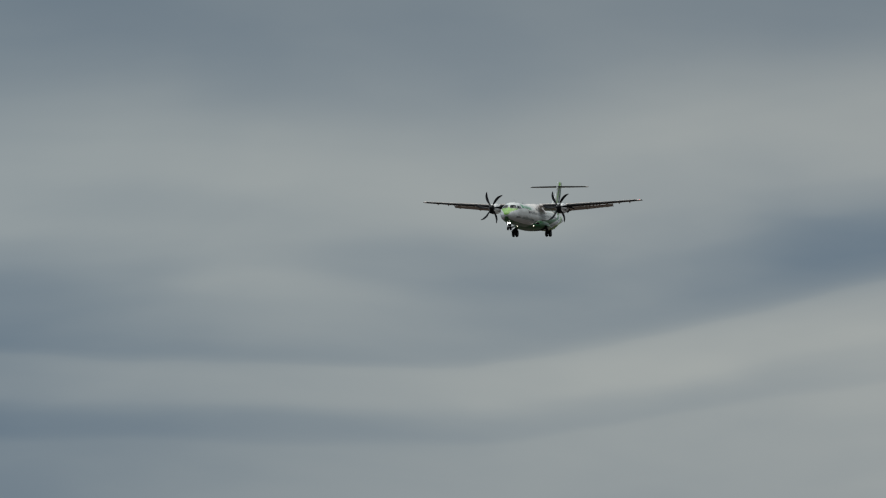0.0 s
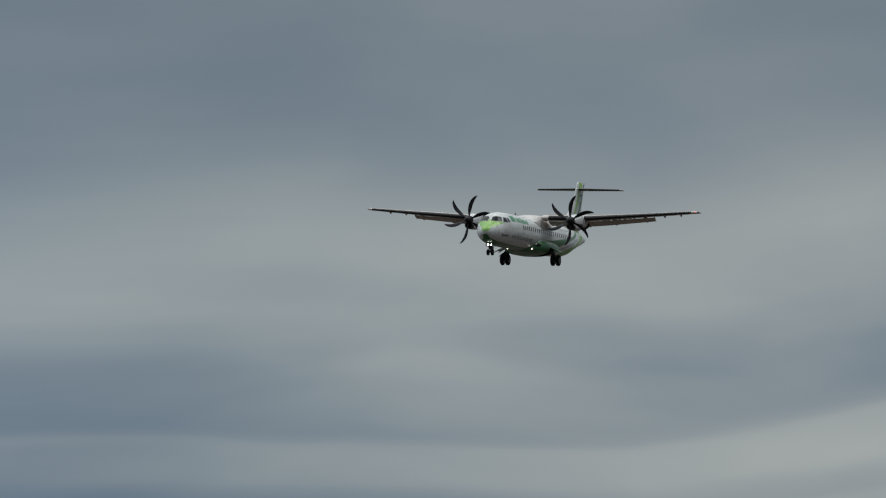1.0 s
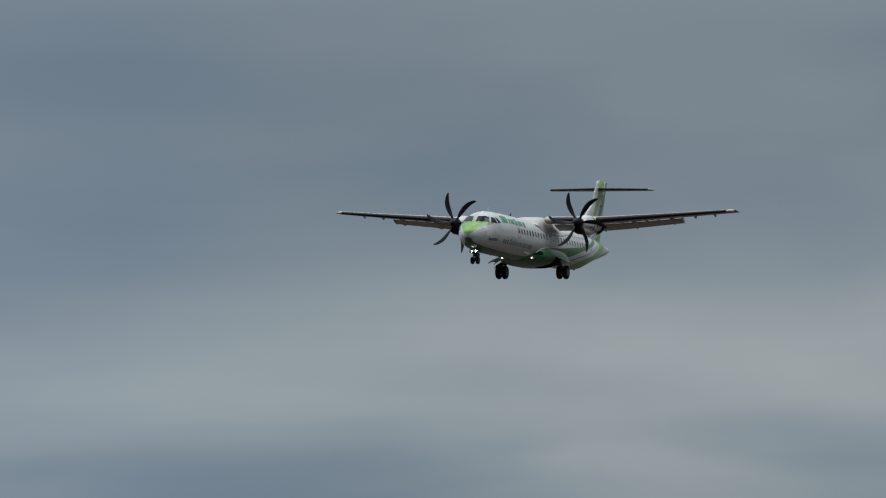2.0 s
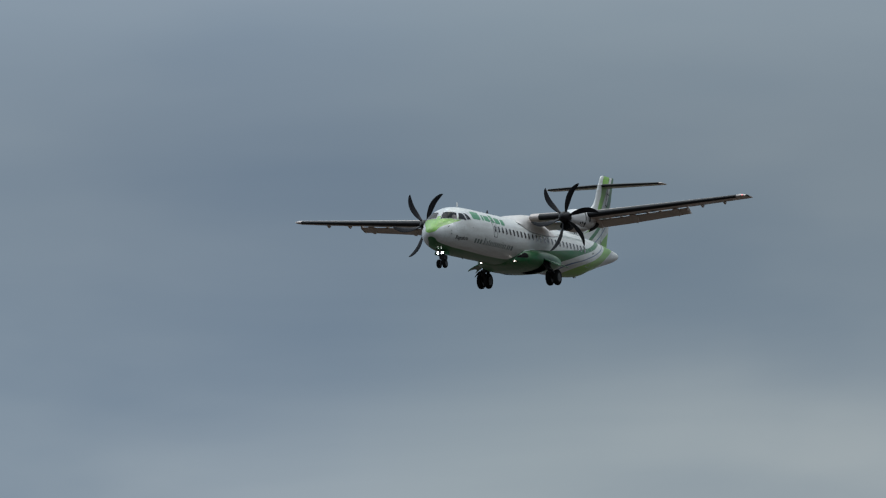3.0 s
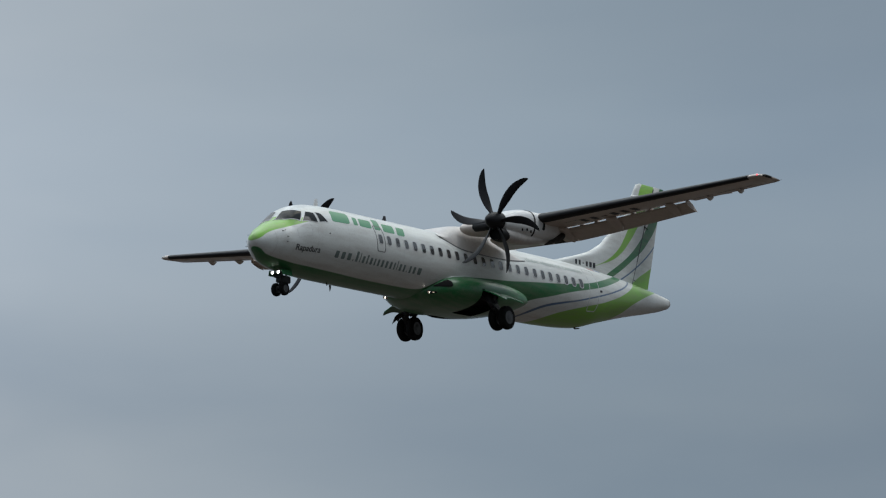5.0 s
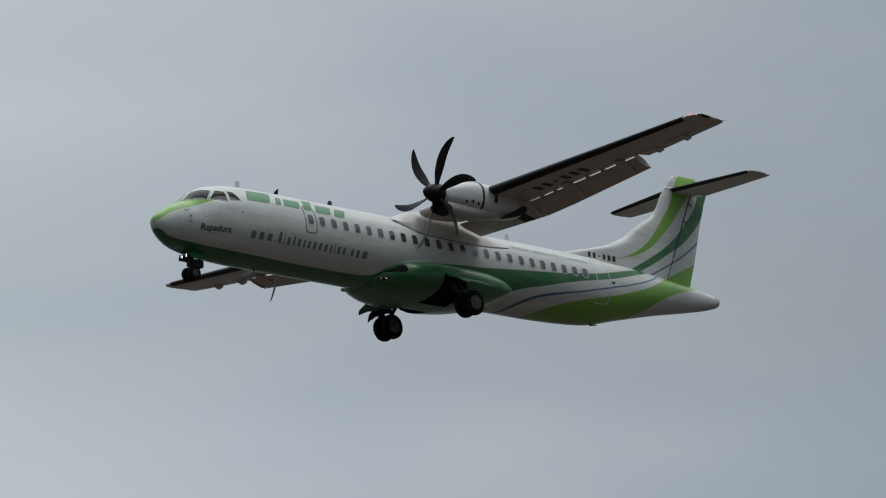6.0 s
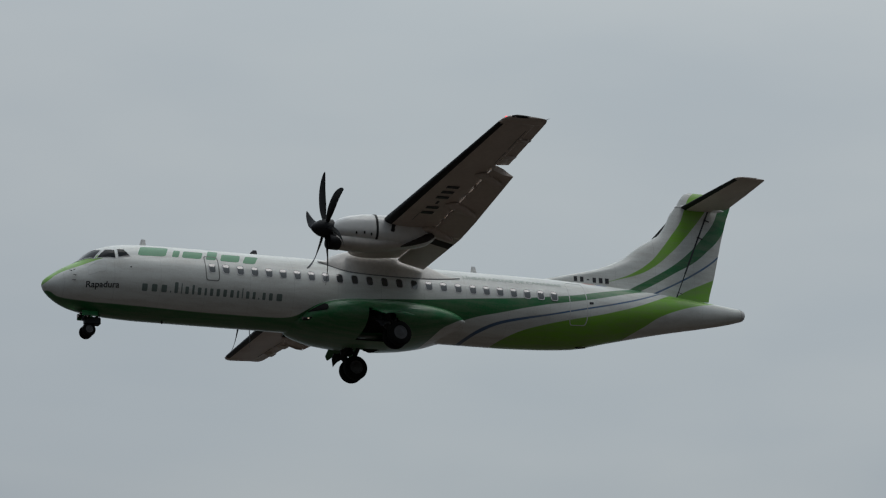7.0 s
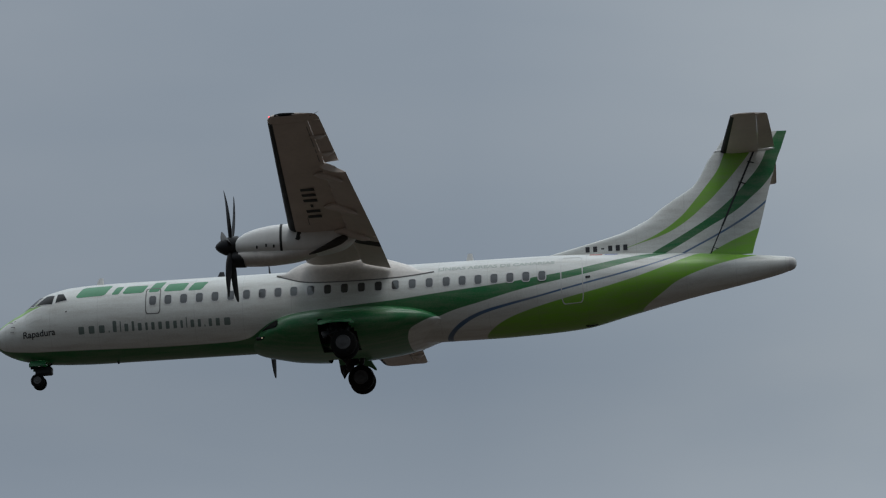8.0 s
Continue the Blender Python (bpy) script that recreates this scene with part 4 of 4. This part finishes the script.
def make_gear(plane):
    for side in (1, -1):
        y = side * 2.06
        bm = bmesh.new()
        tube(bm, (-11.95, side * 1.50, -0.80), (-11.98, side * 1.98, -1.40), 0.15, 0.13, 18)
        tube(bm, (-11.92, side * 1.98, -1.38), (-12.36, y, -1.86), 0.13, 0.11, 16)
        tube(bm, (-12.55, side * 1.50, -0.85), (-12.28, y, -1.72), 0.075, 0.07, 14)
        tube(bm, (-12.36, y - 0.30, -1.86), (-12.36, y + 0.30, -1.86), 0.055, 0.055, 12)
        tube(bm, (-11.6, side * 1.52, -1.05), (-12.0, side * 1.98, -1.42), 0.035, 0.035, 10)
        box(bm, (-12.08, side * 1.86, -1.22), (0.30, 0.16, 0.46), (side * -22, 12, 0), 0.05)
        tube(bm, (-12.0, side * 1.60, -0.82), (-12.42, side * 1.92, -1.52), 0.045, 0.045, 10)
        tube(bm, (-11.86, y - side * 0.05, -1.30), (-11.72, y + side * 0.10, -1.62), 0.05, 0.03, 10)
        leg = part("main_gear_leg", bm, M_STEEL, plane, "dark main landing gear leg, lowered")
        for off in (-0.215, 0.215):
            make_wheel(leg, -12.36, y + off, -1.86, 0.44, 0.25)
        # curved door hinged along the top of the bay, its outer edge cut back between two points
        reach = [(11.55, 0.0, 0.86), (11.68, 0.0, 1.0), (11.80, 0.0, 0.88), (12.0, 0.0, 0.76), (12.3, 0.0, 0.74), (12.45, 0.04, 0.80), (12.60, 0.45, 0.88), (12.72, 0.84, 0.99), (12.77, 0.95, 1.0)]
        secs = []
        for u, v0, v1 in spread(reach, 24):
            over, under = [], []
            for k in range(7):
                v = v0 + (v1 - v0) * k / 6
                p = Vector((-u, side * (1.80 + 0.98 * v), -0.88 - 0.28 * v - 0.16 * v * v))
                over.append(p)
                under.append(p - Vector((0, 0, 0.035)))
            secs.append(over + under[::-1])
        part("gear_door", loft(secs), M_GREEN, plane, "curved green gear door held open")
        # small hooked door carried by the leg
        secs = []
        for u, v1 in ((11.62, 0.55), (11.72, 1.0), (11.84, 0.72), (11.98, 0.50), (12.10, 0.40)):
            over = [Vector((-u, side * (1.98 + 0.42 * v1 * k / 5), -1.34 - 0.10 * v1 * k / 5 - 0.24 * (v1 * k / 5) ** 2)) for k in range(6)]
            secs.append(over + [p - Vector((0, 0, 0.03)) for p in reversed(over)])
        part("leg_door", loft(secs), M_STEEL, plane, "small dark door on the gear leg")
    bm = bmesh.new()
    tube(bm, (-1.92, 0, -1.0), (-1.80, 0, -1.62), 0.07, 0.06, 14)
    tube(bm, (-1.80, 0, -1.55), (-1.80, 0, -1.86), 0.045, 0.045, 12)
    tube(bm, (-1.80, -0.24, -1.86), (-1.80, 0.24, -1.86), 0.035, 0.035, 10)
    tube(bm, (-2.35, 0, -1.18), (-1.84, 0, -1.55), 0.03, 0.03, 10)
    box(bm, (-1.70, 0, -1.40), (0.10, 0.34, 0.12), bevel=0.02)
    box(bm, (-1.98, 0, -1.50), (0.56, 0.26, 0.26), bevel=0.03)
    leg = part("nose_gear_leg", bm, M_STEEL, plane, "dark nose gear leg, lowered")
    for off in (-0.17, 0.17):
        make_wheel(leg, -1.80, off, -1.86, 0.235, 0.16)
    for off in (-0.12, 0.12):
        bm = bmesh.new()
        n = 16
        secs = [[Vector((-x, off + r * math.cos(k * math.tau / n), -1.30 + r * math.sin(k * math.tau / n))) for k in range(n)] for x, r in ((1.66, 0.03), (1.62, 0.062), (1.50, 0.068), (1.50, 0.064), (1.615, 0.058))]
        loft(secs, bm, False)
        light = part("taxi_light", bm, M_STEEL, leg, "round taxi light in a dark housing")
        bm = bmesh.new()
        secs = [[Vector((-x, off + r * math.cos(k * math.tau / n), -1.30 + r * math.sin(k * math.tau / n))) for k in range(n)] for x, r in ((1.59, 0.057), (1.575, 0.035), (1.57, 0.01))]
        loft(secs, bm)
        part("lens", bm, M_LAMP, light, "lit white lens")
    for side in (1, -1):
        bm = bmesh.new()
        box(bm, (-1.82, side * 0.29, -1.30), (0.56, 0.025, 0.20), (side * 14, 0, 0), 0.01)
        part("nose_gear_door", bm, M_GREEN, plane, "green nose gear door, open")


def make_markings(plane):
    # large green logo on the roof's left shoulder, as plain leaning shapes
    for s, w, z0, z1, lean in ((3.27, 1.00, 0.62, 1.06, 0.24), (4.50, 0.24, 0.63, 0.95, 0.16), (4.86, 0.70, 0.63, 0.95, 0.16), (5.73, 0.36, 0.63, 1.06, 0.22), (6.25, 0.68, 0.62, 0.95, 0.16), (7.06, 0.46, 0.60, 0.94, 0.22)):
        lo, hi = angle_at(5, z0), angle_at(5, z1)
        outline = [(p + lean * (lo - a) / (lo - hi), a) for p, a in rounded(s, s + w, hi, lo, 0.3)]
        part("logo_shape", skin_patch(outline, 0.0045, 1, 3, 0.004), M_LOGO, plane, "green logo shape")
    # line of small grey lettering, as bars
    s = 3.36
    for w, low, high in [(0.26, 0, 1)] * 3 + [(0.05, 0, 0.25), (0.17, 0, 1.5), (0.05, 0, 1.4), (0.17, 0, 1), (0.11, 0, 1.3), (0.17, 0, 1), (0.11, 0, 1), (0.15, 0, 1), (0.16, 0, 1), (0.17, 0, 1), (0.16, 0, 1), (0.11, 0, 1), (0.05, 0, 1.4), (0.16, 0, 1), (0.14, 0, 1), (0.05, 0, 0.25), (0.15, 0, 1), (0.18, 0, 1), (0.28, 0, 1)]:
        z0, z1 = -0.66 + 0.23 * low, -0.66 + 0.23 * high
        part("lettering_bar", skin_patch(rounded(s + 0.13 * w, s + 0.87 * w, angle_at(s, z1), angle_at(s, z0), 0.3, 3), 0.0045, 1, 2, 0.004), M_TEXT, plane)
        s += w + 0.085
    # registration on the fin's root, as bars
    for k in range(6):
        s = 20.15 + 0.25 * k
        bm = bmesh.new()
        box(bm, (-(s + 0.1), 0.185 if s > 20.9 else 0.168, 1.45), (0.10 if k == 2 else 0.135, 0.05, 0.045 if k == 2 else 0.19))
        part("registration_bar", bm, M_INK, plane, smooth=False)
    for k, mat in enumerate((M_RED, M_FLAG_BLUE)):
        s = 20.34 + 0.5 * k
        part("flag", skin_patch(rounded(s, s + 0.42, angle_at(s, 1.17), angle_at(s, 1.08), 0.1, 2), 0.0045, 1, 2, 0.004), mat, plane)
    # name under the flight deck, and the line of pale capitals behind the wing
    skin_text(plane, "aircraft_name", "Rapadura", 0.30, 1.48, 2.60, lambda s: -0.61 + 0.01 * (s - 1.48), M_INK, "black hand-lettered aircraft name")
    skin_text(plane, "airline_lettering", "L\u00cdNEAS A\u00c9REAS DE CANARIAS", 0.19, 15.40, 19.22, lambda s: 0.735, M_PALE, "pale grey capitals on the cabin roof")


def skin_text(plane, name, words, size, s0, s1, base, mat, label):
    """Lettering bent to the skin's left side, from station s0 to s1."""
    cu = bpy.data.curves.new(name, "FONT")
    cu.body, cu.size, cu.offset = words, size, 0.005
    ob = new(name, cu)
    bpy.context.view_layer.update()
    me = bpy.data.meshes.new_from_object(ob.evaluated_get(bpy.context.evaluated_depsgraph_get()))
    bpy.data.objects.remove(ob)
    xs = [v.co.x for v in me.vertices]
    first, width = min(xs), max(xs) - min(xs)
    bm = bmesh.new()
    bm.from_mesh(me)
    bmesh.ops.triangulate(bm, faces=bm.faces)
    bmesh.ops.subdivide_edges(bm, edges=[e for e in bm.edges if e.calc_length() > 0.08], cuts=2)
    for v in bm.verts:
        s = s0 + (v.co.x - first) / width * (s1 - s0)
        v.co = body_at(s, angle_at(s, base(s) + v.co.y * 0.95), 0.006)
    part(name, bm, mat, plane, label, False)


def make_antennas(plane):
    secs = []
    for s in (26.84, 26.86, 26.95, 27.0, 27.03, 27.06):
        top, bot, hw = smooth_at(BODY, s)
        secs.append([Vector((-s - (0.012 if s > 26.85 else 0), (hw + 0.01) * math.cos(k * math.tau / 24), (top + bot) / 2 + ((top - bot) / 2 + 0.01) * math.sin(k * math.tau / 24))) for k in range(24)])
    part("tail_light_cap", loft(secs), M_FRAME, plane, "pale grey tail light cap")
    for s, z, h, lean in ((3.75, 1.37, 0.24, 20), (7.85, 1.38, 0.18, 24), (16.2, 1.38, 0.26, 12)):
        rows = [(0.0, 0.26, 0.03), (h, 0.15, 0.018)]
        secs = []
        for dz, ch, th in rows:
            secs.append([Vector((-(s + dz * math.tan(radians(lean)) + ch / 2 * (1 - math.cos(k * math.tau / 12))), th * math.sin(k * math.tau / 12), z + dz)) for k in range(12)])
        part("antenna", loft(secs), M_WHITE if s != 7.85 else M_INK, plane)
    bm = bmesh.new()
    tube(bm, (-19.9, 0.1, -1.02), (-20.2, 0.1, -1.16), 0.05, 0.03, 10)
    tube(bm, (-20.2, 0.1, -1.16), (-20.5, 0.1, -1.12), 0.03, 0.02, 10)
    part("tail_skid", bm, M_STEEL, plane)
    for s in (4.49,):
        bm = bmesh.new()
        box(bm, (-s, 0, -1.34), (0.07, 0.02, 0.12), (0, 15, 0), 0.006)
        part("drain_mast", bm, M_INK, plane)
    for s, z in ((1.05, 0.02), (1.15, -0.18), (1.12, -0.36)):
        for side in (1, -1):
            bm = bmesh.new()
            p = body_at(s, side * angle_at(s, z))
            tube(bm, p, p + Vector((0.0, side * 0.05, 0)), 0.012, 0.010, 8)
            tube(bm, p + Vector((-0.015, side * 0.05, 0)), p + Vector((0.10, side * 0.055, 0)), 0.010, 0.007, 8)
            part("air_probe", bm, M_STEEL, plane)


def make_plane():
    plane = new("airliner")
    tagged(plane, "white and green twin turboprop airliner, gear and flaps down", "airplane")
    make_fuselage(plane)
    make_fairings(plane)
    for side in (1, -1):
        make_wing(plane, side)
        make_nacelle(plane, side)
    make_tail(plane)
    make_gear(plane)
    make_markings(plane)
    make_antennas(plane)
    left, right = make_propeller(plane, 1), make_propeller(plane, -1)
    return plane, left, right


airliner, prop_left, prop_right = make_plane()

# seconds, blade angle of the left and of the right propeller in degrees
TURN = [(0.0, 30, 26), (0.5, 41, 38), (1.0, 57, 50), (1.5, 76, 71), (3.0, 103, 97), (3.5, 119, 115), (4.0, 129, 131), (4.5, 140, 140),
        (4.7, 176, 188), (5.8, 236, 236), (6.0, 278, 240), (6.5, 294, 257), (7.0, 303, 267), (7.5, 310, 274), (8.0, 326, 290)]


def motions():
    walk(airliner, [(row[0], pose(*row[1:])) for row in FLIGHT])
    for prop, col in ((prop_left, 1), (prop_right, 2)):
        walk(prop, [(row[0], Matrix.Translation(prop.location) @ pose(0, 0, 0, row[col], 0, 0)) for row in TURN])


motions()
